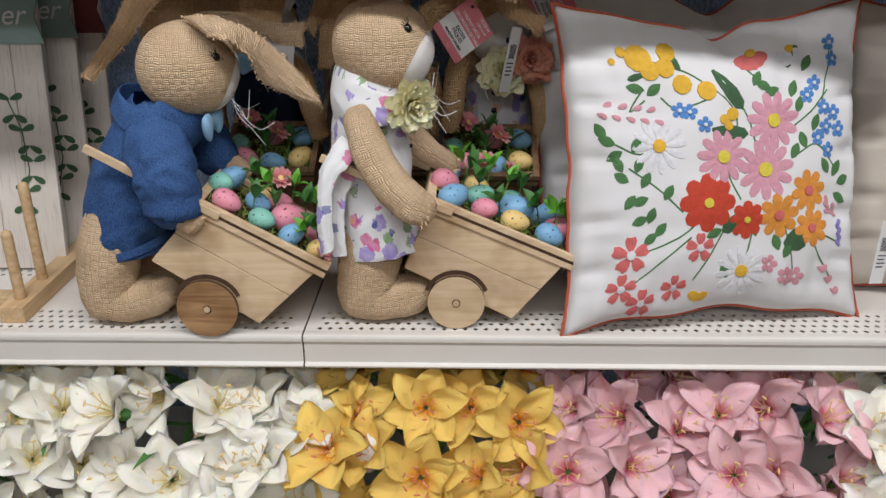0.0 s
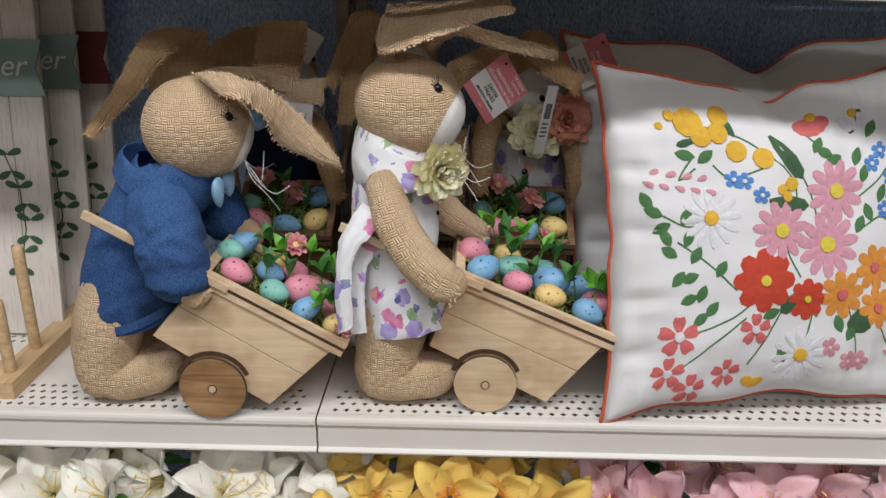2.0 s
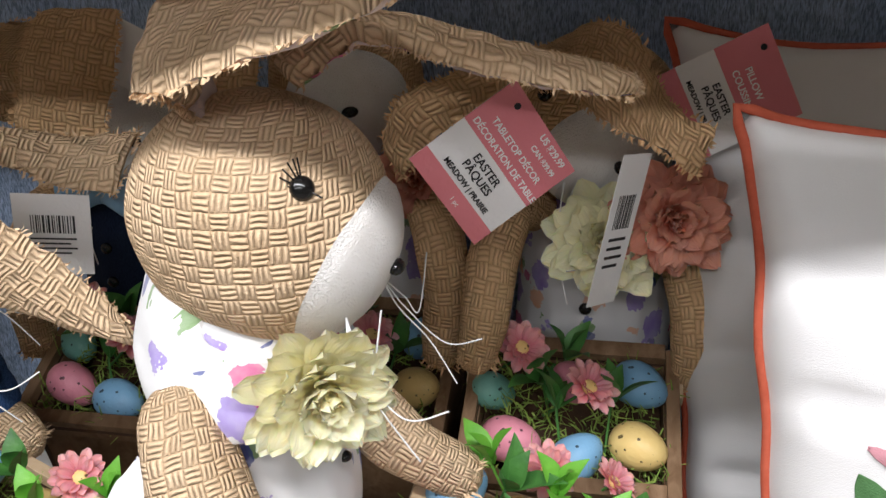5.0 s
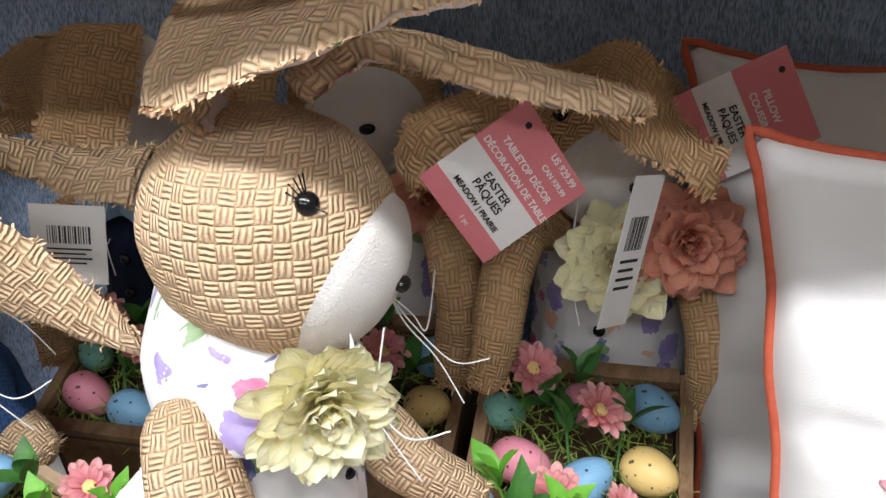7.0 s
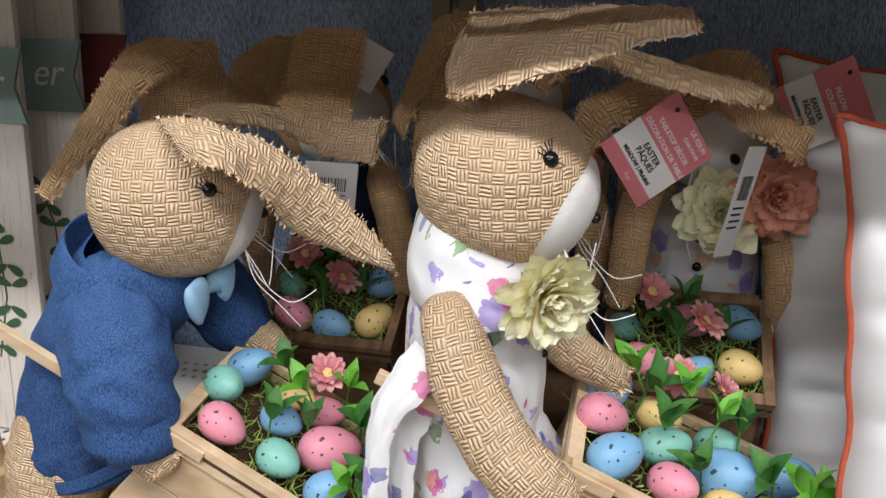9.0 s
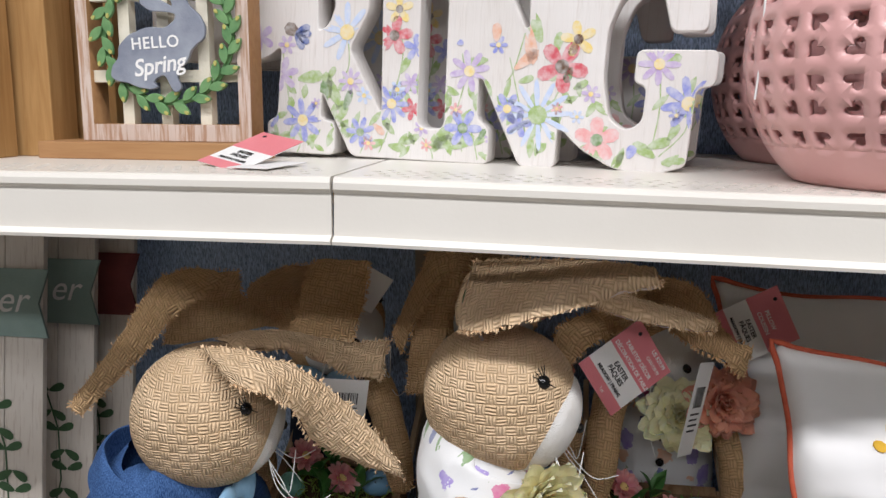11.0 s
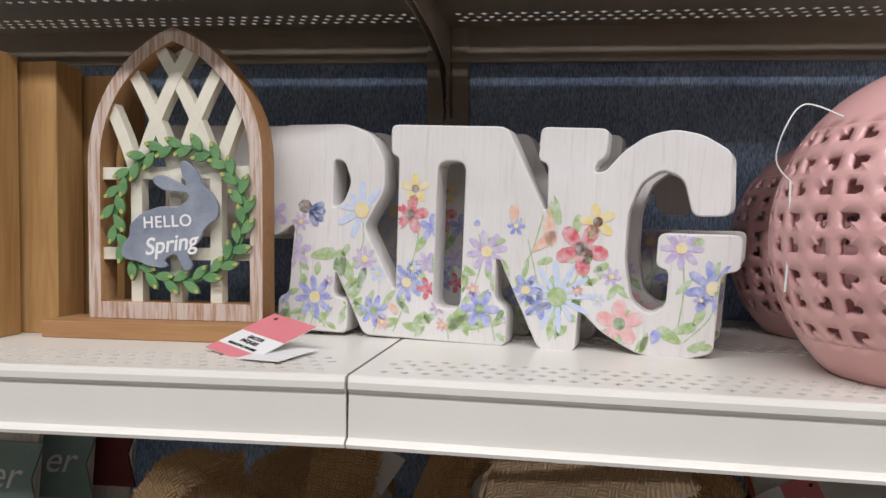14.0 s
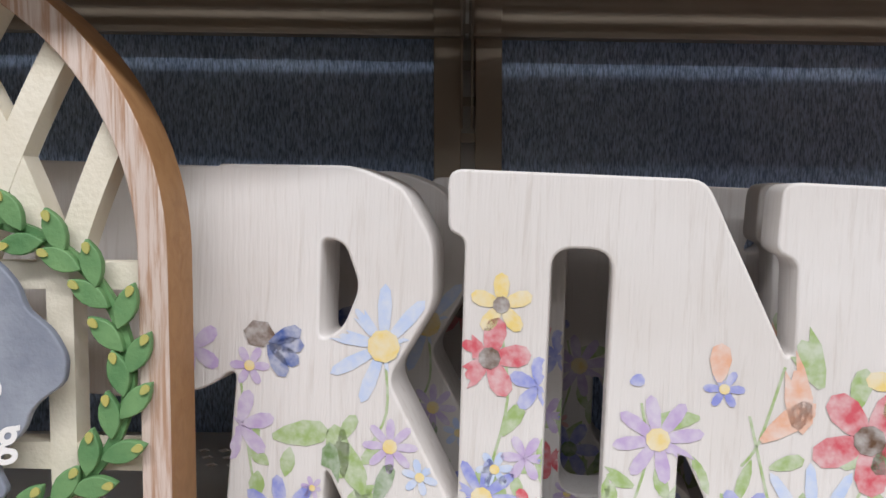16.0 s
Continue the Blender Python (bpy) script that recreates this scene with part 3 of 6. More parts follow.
def cart(m, TL, TR, BR, BL, depth, hub, radius, wheel, fill, label, seed, wood="cart"):
    """A small wheelbarrow; the corners of its side in (x, z), from its front side at y = 0 back to depth."""
    top = empty("toy_cart", m, label, "toy cart", "egg carts")
    TL, TR, BR, BL = (Vector((p[0], 0, p[1])) for p in (TL, TR, BR, BL))
    Y = Vector((0, 1, 0))
    t = 0.005

    def panel(name, quad, thick, mat=wood):
        bm = bmesh.new()
        a = [bm.verts.new(p) for p in quad]
        n = (quad[1] - quad[0]).cross(quad[3] - quad[0]).normalized()
        b = [bm.verts.new(p - n * thick) for p in quad]
        bm.faces.new(a)
        bm.faces.new(b[::-1])
        for j in range(4):
            f = bm.faces.new((a[j], b[j], b[(j + 1) % 4], a[(j + 1) % 4]))
            f.material_index = 1
        bmesh.ops.recalc_face_normals(bm, faces=bm.faces)
        bmesh.ops.bevel(bm, geom=list(bm.edges), offset=0.0005, segments=1, affect="EDGES")
        return part(name, bm, [mat, "burnt"], top, smooth=False)

    for y, flip in ((0.0, False), (depth - t, True)):
        for k in range(2):
            g = 0.0007
            a0, a1 = (0.0, 0.5) if k else (0.5, 1.0)
            L0, L1 = BL.lerp(TL, a0), BL.lerp(TL, a1)
            R0, R1 = BR.lerp(TR, a0), BR.lerp(TR, a1)
            up = (L1 - L0).normalized() * (g if k == 0 else 0)
            o = Y * y
            panel("side_board", [L0 + o + up, R0 + o + up, R1 + o, L1 + o], t)
    o = Y * t
    panel("end_board", [BL + o, TL + o, TL + Y * (depth - t), BL + Y * (depth - t)], t)
    panel("end_board", [TR + o, BR + o, BR + Y * (depth - t), TR + Y * (depth - t)], t)
    inn = (TL - BL).normalized() * 0.004
    panel("bottom_board", [BL + o + inn, BL + Y * (depth - t) + inn, BR + Y * (depth - t) + inn, BR + o + inn], t)
    e1 = (TR - TL).normalized()
    e3 = Vector((-e1.z, 0, e1.x))
    frame_m = Matrix((e1, Y, e3)).transposed().to_4x4()
    frame_m.translation = TL
    L = (TR - TL).length
    # two layers of rim, the lower one set back, with scorched edges
    for k, (lo, hi, out, mat) in enumerate(((-0.011, -0.0030, 0.003, wood), (-0.0030, 0.0015, 0.0034, "burnt"), (0.0015, 0.009, 0.0045, wood))):
        for name, a, b in (("rim", (-0.004, -out, lo), (L + 0.010, 0.004, hi)), ("rim", (-0.004, depth - 0.004, lo), (L + 0.010, depth + out, hi)), ("rim", (-0.004 - out, 0.0042, lo), (0.003, depth - 0.0042, hi)), ("rim", (L, 0.0042, lo), (L + 0.010, depth - 0.0042, hi))):
            bm = bmesh.new()
            box(bm, a, b, 0.0004)
            bm.transform(frame_m)
            part(name, bm, mat, top, smooth=False)
    # handles
    for y in (-0.006, depth + 0.001):
        bm = bmesh.new()
        box(bm, (-0.150, y, -0.004), (0.03, y + 0.006, 0.006), 0.0007)
        bm.transform(frame_m)
        part("handle", bm, "wheel_pale", top, smooth=False)
    # wheels
    for y in (-0.0075, depth + 0.002):
        bm = bmesh.new()
        bmesh.ops.create_cone(bm, cap_ends=True, segments=56, radius1=radius, radius2=radius, depth=0.0055, matrix=pose(hub[0], y + 0.00275, hub[1], 90))
        for f in bm.faces:
            f.material_index = 1 if abs(f.normal.y) < 0.5 else 0
        w = part("wheel", bm, [wheel, "burnt"], top, smooth=False)
        bm = bmesh.new()
        bmesh.ops.create_cone(bm, cap_ends=True, segments=20, radius1=0.0055, radius2=0.0055, depth=0.0012, matrix=pose(hub[0], y - 0.0003, hub[1], 90))
        part("hub_ring", bm, "burnt", w, smooth=False)
        bm = bmesh.new()
        bmesh.ops.create_cone(bm, cap_ends=True, segments=20, radius1=0.0045, radius2=0.0042, depth=0.003, matrix=pose(hub[0], y - 0.0005, hub[1], 90))
        part("axle_pin", bm, "wheel_pale", w, smooth=False)
    # scorched arch over the wheel
    bm = bmesh.new()
    pts = [(hub[0] + (radius + 0.004) * math.cos(a), -0.0012, hub[1] + (radius + 0.004) * math.sin(a)) for a in (math.pi * (0.12 + 0.76 * k / 24) for k in range(25))]
    strip(bm, pts, 0.0055, 0.0012)
    part("wheel_arch", bm, "burnt", top, smooth=False)
    # moss, eggs, flowers
    rnd = random.Random(seed)
    bm = bmesh.new()
    # near-black sheet below the strands: painted shade, not scorched wood
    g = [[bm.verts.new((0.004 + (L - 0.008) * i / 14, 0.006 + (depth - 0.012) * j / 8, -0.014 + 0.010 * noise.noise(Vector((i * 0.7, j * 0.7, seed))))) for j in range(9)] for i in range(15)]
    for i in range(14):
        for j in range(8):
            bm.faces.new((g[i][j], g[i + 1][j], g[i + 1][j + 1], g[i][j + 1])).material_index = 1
    for _ in range(620):
        p = Vector((rnd.uniform(0.0, L), rnd.uniform(0.004, depth - 0.004), rnd.uniform(-0.012, 0.004)))
        d = Vector((rnd.uniform(-1, 1), rnd.uniform(-1, 1), rnd.uniform(0.1, 1.1))).normalized() * rnd.uniform(0.008, 0.02)
        s = d.cross(Vector((rnd.uniform(-1, 1), rnd.uniform(-1, 1), 0.3))).normalized() * 0.0006
        b = d.orthogonal().normalized() * 0.004
        q = [bm.verts.new(v) for v in (p - s, p + s, p + d * 0.5 + b + s, p + d * 0.5 + b - s, p + d + s * 0.4, p + d - s * 0.4)]
        bm.faces.new((q[0], q[1], q[2], q[3]))
        bm.faces.new((q[3], q[2], q[4], q[5]))
    bm.transform(frame_m)
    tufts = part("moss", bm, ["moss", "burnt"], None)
    tufts.matrix_world = m
    tagged(tufts, "light green shredded moss filling the cart", "moss", kind="stuff")
    for kind, a, d, h, size, extra in fill:
        w = m @ frame_m @ Matrix.Translation((a * L, d * depth, h))
        turn = pose(0, 0, 0, rnd.uniform(-25, 25), rnd.uniform(-35, 35), rnd.uniform(-40, 40))
        if kind == "daisy":
            daisy_pick(Matrix.Translation(w.translation) @ pose(0, 0, 0, 42, rnd.uniform(-15, 15), extra), size)
        elif kind in ("sprig", "bright"):
            sprig(Matrix.Translation(w.translation) @ pose(0, 0, 0, 15, rnd.uniform(-15, 15), extra), kind == "bright", size)
        else:
            egg(kind, Matrix.Translation(w.translation) @ turn, size)
    return top


def load(front, mid, back, picks):
    out = []
    for row, d, h in ((front, 0.18, 0.013), (mid, 0.46, 0.016), (back, 0.76, 0.014)):
        for a, c, s in row:
            out.append((c, a, d, h, s * 1.0, 0))
    return out + picks


cart(pose(0, 0.004, 0), (-0.118, 1.182), (0.030, 1.098), (-0.056, 1.016), (-0.188, 1.106), 0.125, (-0.121, 1.0405), 0.040, "wheel_dark",
     load([(0.16, "pink", 0.95), (0.45, "green", 0.9), (0.70, "blue", 0.9), (0.93, "yellow", 0.8)], [(0.05, "green", 0.95), (0.36, "blue", 0.85), (0.62, "pink", 1.2), (0.90, "pink", 1.0)], [(0.08, "blue", 1.0), (0.5, "pink", 0.9), (0.36, "yellow", 0.8), (0.85, "blue", 0.9)],
          [("daisy", 0.42, 0.85, 0.040, 1.0, 20), ("sprig", 0.26, 0.75, 0.03, 1.0, 0), ("bright", 0.55, 0.85, 0.035, 0.9, 90), ("sprig", 0.86, 0.28, 0.025, 1.1, 40), ("bright", 1.0, 0.8, 0.03, 1.0, 150), ("sprig", 0.5, 0.45, 0.02, 0.9, 200), ("daisy", 0.98, 0.1, 0.012, 0.7, 60), ("bright", 0.40, 0.62, 0.034, 1.0, 10), ("sprig", 0.70, 0.62, 0.030, 1.1, 80), ("bright", 0.78, 0.70, 0.036, 1.0, 300), ("sprig", 0.34, 0.30, 0.022, 1.0, 160), ("bright", 0.80, 0.20, 0.020, 0.9, 20)]),
     "scorched plywood toy cart filled with pastel eggs", 1)
cart(pose(0, 0.030, 0), (0.172, 1.176), (0.350, 1.098), (0.279, 1.012), (0.136, 1.086), 0.135, (0.204, 1.0385), 0.038, "wheel_pale",
     load([(0.13, "blue", 1.05), (0.36, "pink", 0.95), (0.58, "yellow", 0.95), (0.84, "blue", 1.0)], [(0.06, "pink", 1.0), (0.32, "green", 0.95), (0.58, "blue", 1.3), (0.93, "pink", 1.15)], [(0.08, "blue", 0.95), (0.30, "yellow", 0.9), (0.56, "green", 0.9), (0.86, "blue", 1.15)],
          [("daisy", 0.30, 0.85, 0.045, 1.0, 10), ("daisy", 0.50, 0.95, 0.045, 0.9, 70), ("bright", 0.34, 0.72, 0.04, 1.0, 30), ("sprig", 0.20, 0.7, 0.03, 1.1, 120), ("bright", 0.86, 0.35, 0.03, 1.1, 240), ("sprig", 0.72, 0.4, 0.028, 1.1, 10), ("daisy", 1.02, 0.55, 0.03, 0.9, 90), ("sprig", 0.45, 0.3, 0.02, 0.9, 300), ("bright", 0.48, 0.62, 0.036, 1.0, 60), ("sprig", 0.60, 0.68, 0.032, 1.1, 200), ("bright", 0.95, 0.40, 0.030, 1.1, 330), ("sprig", 0.28, 0.45, 0.026, 1.1, 20), ("bright", 0.16, 0.80, 0.034, 1.0, 250)]),
     "pale plywood toy cart filled with pastel eggs", 2)
TURNED = pose(0, 0, 0, 0, 0, -90)
FILL3 = [("blue", 0.25, 0.84, 0.006, 0.95, 0), ("pink", 0.30, 0.52, 0.010, 0.85, 0), ("green", 0.35, 0.10, 0.000, 0.8, 0), ("pink", 0.75, 0.22, 0.004, 0.95, 0), ("yellow", 0.72, 0.84, 0.004, 0.95, 0), ("blue", 0.85, 0.54, 0.004, 0.95, 0),
         ("daisy", 0.22, 0.24, 0.034, 1.05, 20), ("daisy", 0.50, 0.58, 0.034, 1.05, 60), ("sprig", 0.40, 0.36, 0.012, 1.1, 0), ("sprig", 0.55, 0.70, 0.014, 1.0, 120), ("sprig", 0.62, 0.45, 0.014, 1.1, 220), ("sprig", 0.20, 0.45, 0.014, 1.0, 60)]
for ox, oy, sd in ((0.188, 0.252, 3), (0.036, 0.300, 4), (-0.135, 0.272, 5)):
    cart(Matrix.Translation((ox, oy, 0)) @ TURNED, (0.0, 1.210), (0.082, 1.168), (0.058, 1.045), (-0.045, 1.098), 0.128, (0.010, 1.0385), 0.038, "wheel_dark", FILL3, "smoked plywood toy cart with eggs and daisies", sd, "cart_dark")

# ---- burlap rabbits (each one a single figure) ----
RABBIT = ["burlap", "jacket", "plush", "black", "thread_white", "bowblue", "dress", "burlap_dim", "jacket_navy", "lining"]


def tuft(bm, p, out, reach, mi, rnd):
    """One loose fibre bundle standing off a cut edge."""
    d = (out + Vector((rnd.uniform(-1, 1), rnd.uniform(-1, 1), rnd.uniform(-1, 1))) * 0.7).normalized() * reach * rnd.uniform(0.35, 1.0)
    s = d.cross(Vector((rnd.uniform(-1, 1), rnd.uniform(-1, 1), rnd.uniform(-1, 1)))).normalized() * rnd.uniform(0.0004, 0.0009)
    bend = d.orthogonal().normalized() * reach * rnd.uniform(-0.25, 0.25)
    a, b, c, e, f = (bm.verts.new(v) for v in (p - s, p + s, p + d * 0.6 + bend + s * 0.8, p + d * 0.6 + bend - s * 0.8, p + d))
    for q in ((a, b, c, e), (e, c, f)):
        bm.faces.new(q).material_index = mi


def folds(rows, amp, across=60.0, along=16.0, seed=0.0):
    """Cloth creases that run along a lofted tube."""
    n = len(rows)
    for i, ring in enumerate(rows):
        c = sum((v.co for v in ring), Vector()) / len(ring)
        for j, v in enumerate(ring):
            w = 2 * math.pi * j / len(ring)
            q = Vector((math.cos(w) * across / 22 + 0.4 * math.sin(i * 0.35), math.sin(w) * across / 22, i / n * along / 4 + seed))
            h = 1 - 1.6 * abs(noise.noise(q * 0.8)) + 0.25 * noise.noise(q * 2.0)
            v.co += (v.co - c).normalized() * (amp * (h - 0.5))


def flap(bm, A, B, thick, mi, under, seed, hairs=0.0052, count=130, dome=0.004):
    """A soft double sheet between two edges, with rounded rims; fibres stand off its cut edges."""
    rnd = random.Random(seed)
    A, _ = smooth_path(A, [(0, 0)] * len(A), 10)
    B, _ = smooth_path(B, [(0, 0)] * len(B), 10)
    N, W = len(A), 14
    uv = bm.loops.layers.uv.verify()
    up, low, length, acc = [], [], 0.0, []
    for i in range(N):
        across = B[i] - A[i]
        tang = (A[min(i + 1, N - 1)] + B[min(i + 1, N - 1)] - A[max(i - 1, 0)] - B[max(i - 1, 0)]).normalized()
        nrm = across.cross(tang).normalized()
        nrm = -nrm if nrm.y > 0 or (abs(nrm.y) < 0.2 and nrm.z < 0) else nrm
        end = min(1.0, min(i, N - 1 - i) / 2 + 0.25)
        ru, rl = [], []
        for j in range(W + 1):
            s = j / W
            k = (1 - abs(2 * s - 1) ** 5) ** 0.5 * end
            p = A[i].lerp(B[i], s) + nrm * (dome * math.sin(math.pi * s) + 0.0022 * noise.noise(Vector((i * 0.3, j * 0.35, seed))))
            p += noise.noise_vector(p * 130) * 0.0012 * (1 if 0 < j < W else 1.6)
            ru.append(bm.verts.new(p + nrm * (thick / 2 * k)))
            rl.append(ru[-1] if j in (0, W) else bm.verts.new(p - nrm * (thick / 2 * k)))
        up.append(ru)
        low.append(rl)
        if i:
            length += ((A[i] + B[i]) / 2 - (A[i - 1] + B[i - 1]) / 2).length
        acc.append((length, across.length))
    for i in range(N - 1):
        for j in range(W):
            for sheet, m in ((up, mi), (low, under)):
                q = [sheet[i][j], sheet[i + 1][j], sheet[i + 1][j + 1], sheet[i][j + 1]]
                f = bm.faces.new(q)
                f.material_index, f.smooth = m, True
                for lp, (a, b) in zip(f.loops, ((i, j), (i + 1, j), (i + 1, j + 1), (i, j + 1))):
                    lp[uv].uv = (acc[a][0], acc[a][1] * b / W)
    for i in (0, N - 1):
        for j in range(1, W - 1):
            bm.faces.new((up[i][j], up[i][j + 1], low[i][j + 1], low[i][j])).material_index = mi
    if hairs:
        for E, F in ((A, B), (B, A)):
            for _ in range(count):
                i = rnd.randrange(N - 1)
                tuft(bm, E[i].lerp(E[i + 1], rnd.random()), (E[i] - F[i]).normalized(), hairs, mi, rnd)
        for _ in range(count // 3):
            tuft(bm, A[-1].lerp(B[-1], rnd.random()), (A[-1] - A[-3]).normalized(), hairs, mi, rnd)


def limb(bm, pts, rad, mi, seed, stub=True, n=28):
    """A stuffed burlap limb with a frayed, squared-off end."""
    loft(bm, pts, rad, n, mi, jitter=0.0025, power=0.85)
    if stub:
        rnd = random.Random(seed)
        d = (Vector(pts[-1]) - Vector(pts[-2])).normalized()
        side = d.orthogonal().normalized()
        other = d.cross(side)
        for _ in range(130):
            a = rnd.uniform(0, 2 * math.pi)
            o = side * math.cos(a) + other * math.sin(a)
            tuft(bm, Vector(pts[-1]) + o * (rad[-1][0] * rnd.uniform(0.4, 0.98)) + d * (rad[-1][0] * rnd.uniform(0.1, 0.6)), d * 0.8 + o * 0.5, 0.008, mi, rnd)


def stuffed_head(bm, H, d, size, b, near, cap=0.68, eyes=1, gaze=None):
    """A stuffed ball whose front cap is white plush; d: the way that the muzzle points, near: the side of the eyes."""
    H, d, near = Vector(H), Vector(d).normalized(), Vector(near).normalized()
    n, m = 56, 32
    side = (near - d * near.dot(d)).normalized()
    top = side.cross(d)
    top = top if top.z > 0 else -top
    uv = bm.loops.layers.uv.verify()
    turn = math.acos(cap)
    angles = [turn * k / 11 for k in range(1, 12)] + [turn + (math.pi - turn) * k / 22 for k in range(1, 22)]
    rows = []
    for a in angles:
        ring = []
        inner = a < turn - 1e-6
        for j in range(n):
            w = 2 * math.pi * j / n
            puff = 1.0 + (0.035 * math.sin(math.pi * a / turn) ** 0.5 if inner else 0.0)
            if abs(a - turn) < 1e-6:
                puff = 0.985
            p = H + (d * (math.cos(a) * size[0]) + side * (math.sin(a) * math.cos(w) * size[1]) + top * (math.sin(a) * math.sin(w) * size[2])) * puff
            if not inner:
                p += noise.noise_vector(p * 30) * 0.0022
            ring.append(bm.verts.new(p))
        rows.append(ring)
    poles = (bm.verts.new(H + d * (size[0] * 1.02)), bm.verts.new(H - d * size[0]))
    made = []
    for i in range(len(rows) - 1):
        for j in range(n):
            f = bm.faces.new((rows[i][j], rows[i + 1][j], rows[i + 1][(j + 1) % n], rows[i][(j + 1) % n]))
            f.material_index = 2 if angles[i + 1] <= turn + 1e-6 else b
            made.append(f)
    for ring, pole, mi in ((rows[0], poles[0], 2), (rows[-1], poles[1], b)):
        for j in range(n):
            f = bm.faces.new((ring[j], ring[(j + 1) % n], pole))
            f.material_index = mi
            made.append(f)
    bmesh.ops.recalc_face_normals(bm, faces=made)
    r = sum(size) / 3
    for f in made:
        f.smooth = True
        c = (f.calc_center_median() - H).normalized()
        for lp in f.loops:
            q = (lp.vert.co - H).normalized()
            lat, lon = math.asin(max(-1, min(1, q.z))), math.atan2(q.dot(Vector((-near.y, near.x, 0))), q.dot(Vector((near.x, near.y, 0))))
            if c.dot(near) < 0 and abs(lon) > 2 and c.dot(Vector((-near.y, near.x, 0))) * lon < 0:
                lon -= math.copysign(2 * math.pi, lon)
            lp[uv].uv = (lon * math.cos(lat) * r, lat * r)
    nose = H + d * (size[0] * 1.03) + top * 0.010
    ball(bm, nose, (0.004, 0.006, 0.004), 3, d, 12)
    rnd = random.Random(5)
    for s in ((1, -1) if eyes > 1 else (1,)):
        way = Vector(gaze) if gaze else side * (s * 0.72) + d * 0.30 + top * 0.60
        e = H + way.normalized() * (r * 0.985)
        out = (e - H).normalized()
        ball(bm, e, (0.0042, 0.0056, 0.0056), 3, out, 16)
        for k in range(6):
            back = (-d * 0.8 + top * (0.9 - 0.28 * k)).normalized()
            strand(bm, [e + out * 0.002 + back * 0.003, e + out * 0.004 + back * 0.007, e + out * 0.004 + back * 0.0115 + top * 0.001], 0.00042, 3, 3)
        strand(bm, [e + out * 0.002 + d * 0.003, e + out * 0.002 + d * 0.009], 0.00042, 3, 2)
    for s in (1, -1):
        q = H + d * (size[0] * 0.92) + side * (s * r * 0.42) - top * 0.012
        for a, c, e, dx in ((0.010, 0.026, 0.010, 0.046), (0.006, 0.030, 0.046, 0.034), (0.010, 0.016, -0.022, 0.014)):
            strand(bm, [q, q + d * a + side * s * 0.010 - Vector((0, 0, c * 0.6)), q + d * (a + dx * 0.5) + side * s * 0.014 - Vector((0, 0, c)), q + d * (a + dx) + side * s * 0.012 - Vector((0, 0, e))], 0.00045, 4, 8)


def kneeling_leg(bm, x, y, b):
    limb(bm, [(x - 0.006, y, 1.034), (x - 0.004, y, 1.070), (x + 0.004, y, 1.105), (x + 0.012, y, 1.140)], [(0.034, 0.040), (0.037, 0.041), (0.038, 0.042), (0.034, 0.038)], b, 1, False)
    limb(bm, [(x - 0.014, y, 1.032), (x + 0.020, y, 1.030), (x + 0.054, y, 1.036), (x + 0.066, y, 1.040)], [(0.034, 0.030), (0.035, 0.029), (0.031, 0.027), (0.026, 0.022)], b, 2, False)


def finish(bm, base, label):
    bm.transform(Matrix.Translation(-Vector(base)))
    ob = part("rabbit_figure", bm, RABBIT)
    ob.matrix_world = Matrix.Translation(base)
    return tagged(ob, label, "rabbit figure", "burlap rabbits")


# the rabbit in the blue jacket
bm = bmesh.new()
for y in (0.048, 0.108):
    kneeling_leg(bm, -0.262 + (0.010 if y > 0.05 else 0), y, 0)
TORSO = [(-0.232, 0.076, 1.104), (-0.238, 0.076, 1.135), (-0.232, 0.076, 1.172), (-0.216, 0.076, 1.212), (-0.192, 0.077, 1.254), (-0.172, 0.078, 1.285)]
rows = loft(bm, TORSO, [(0.060, 0.046), (0.064, 0.056), (0.062, 0.052), (0.058, 0.049), (0.054, 0.047), (0.044, 0.042)], 72, 1, caps=False, k=9)
folds(rows, 0.0045, 60, 16, 3.0)
rows = loft(bm, [(-0.190, 0.077, 1.262), (-0.176, 0.078, 1.281), (-0.168, 0.078, 1.295), (-0.170, 0.078, 1.300)], [(0.060, 0.056), (0.060, 0.059), (0.055, 0.055), (0.046, 0.046)], 64, 1, caps=False, k=6)
folds(rows, 0.002, 50, 8, 8.0)
rows = loft(bm, [(-0.180, 0.046, 1.276), (-0.170, 0.028, 1.252), (-0.160, 0.016, 1.226), (-0.154, 0.010, 1.204), (-0.150, 0.006, 1.180)], [(0.026, 0.030), (0.034, 0.040), (0.036, 0.040), (0.035, 0.039), (0.029, 0.034)], 60, 1, k=9)
folds(rows, 0.0050, 40, 26, 5.0)
rows = loft(bm, [(-0.1515, 0.007, 1.192), (-0.150, 0.006, 1.181), (-0.149, 0.005, 1.174), (-0.150, 0.006, 1.178)], [(0.0315, 0.0365), (0.0325, 0.0375), (0.032, 0.037), (0.026, 0.030)], 48, 1, k=3, caps=False)
rows = loft(bm, [(-0.233, 0.076, 1.112), (-0.231, 0.076, 1.104), (-0.230, 0.076, 1.100), (-0.231, 0.076, 1.106)], [(0.0625, 0.0485), (0.063, 0.049), (0.062, 0.048), (0.054, 0.042)], 64, 1, k=3, caps=False)
limb(bm, [(-0.152, 0.006, 1.188), (-0.140, 0.004, 1.172), (-0.128, 0.002, 1.162)], [(0.018, 0.022), (0.019, 0.020), (0.016, 0.017)], 0, 3)
rows = loft(bm, [(-0.168, 0.120, 1.268), (-0.148, 0.138, 1.235), (-0.130, 0.140, 1.205)], [(0.026, 0.030), (0.030, 0.034), (0.026, 0.030)], 40, 1, k=7)
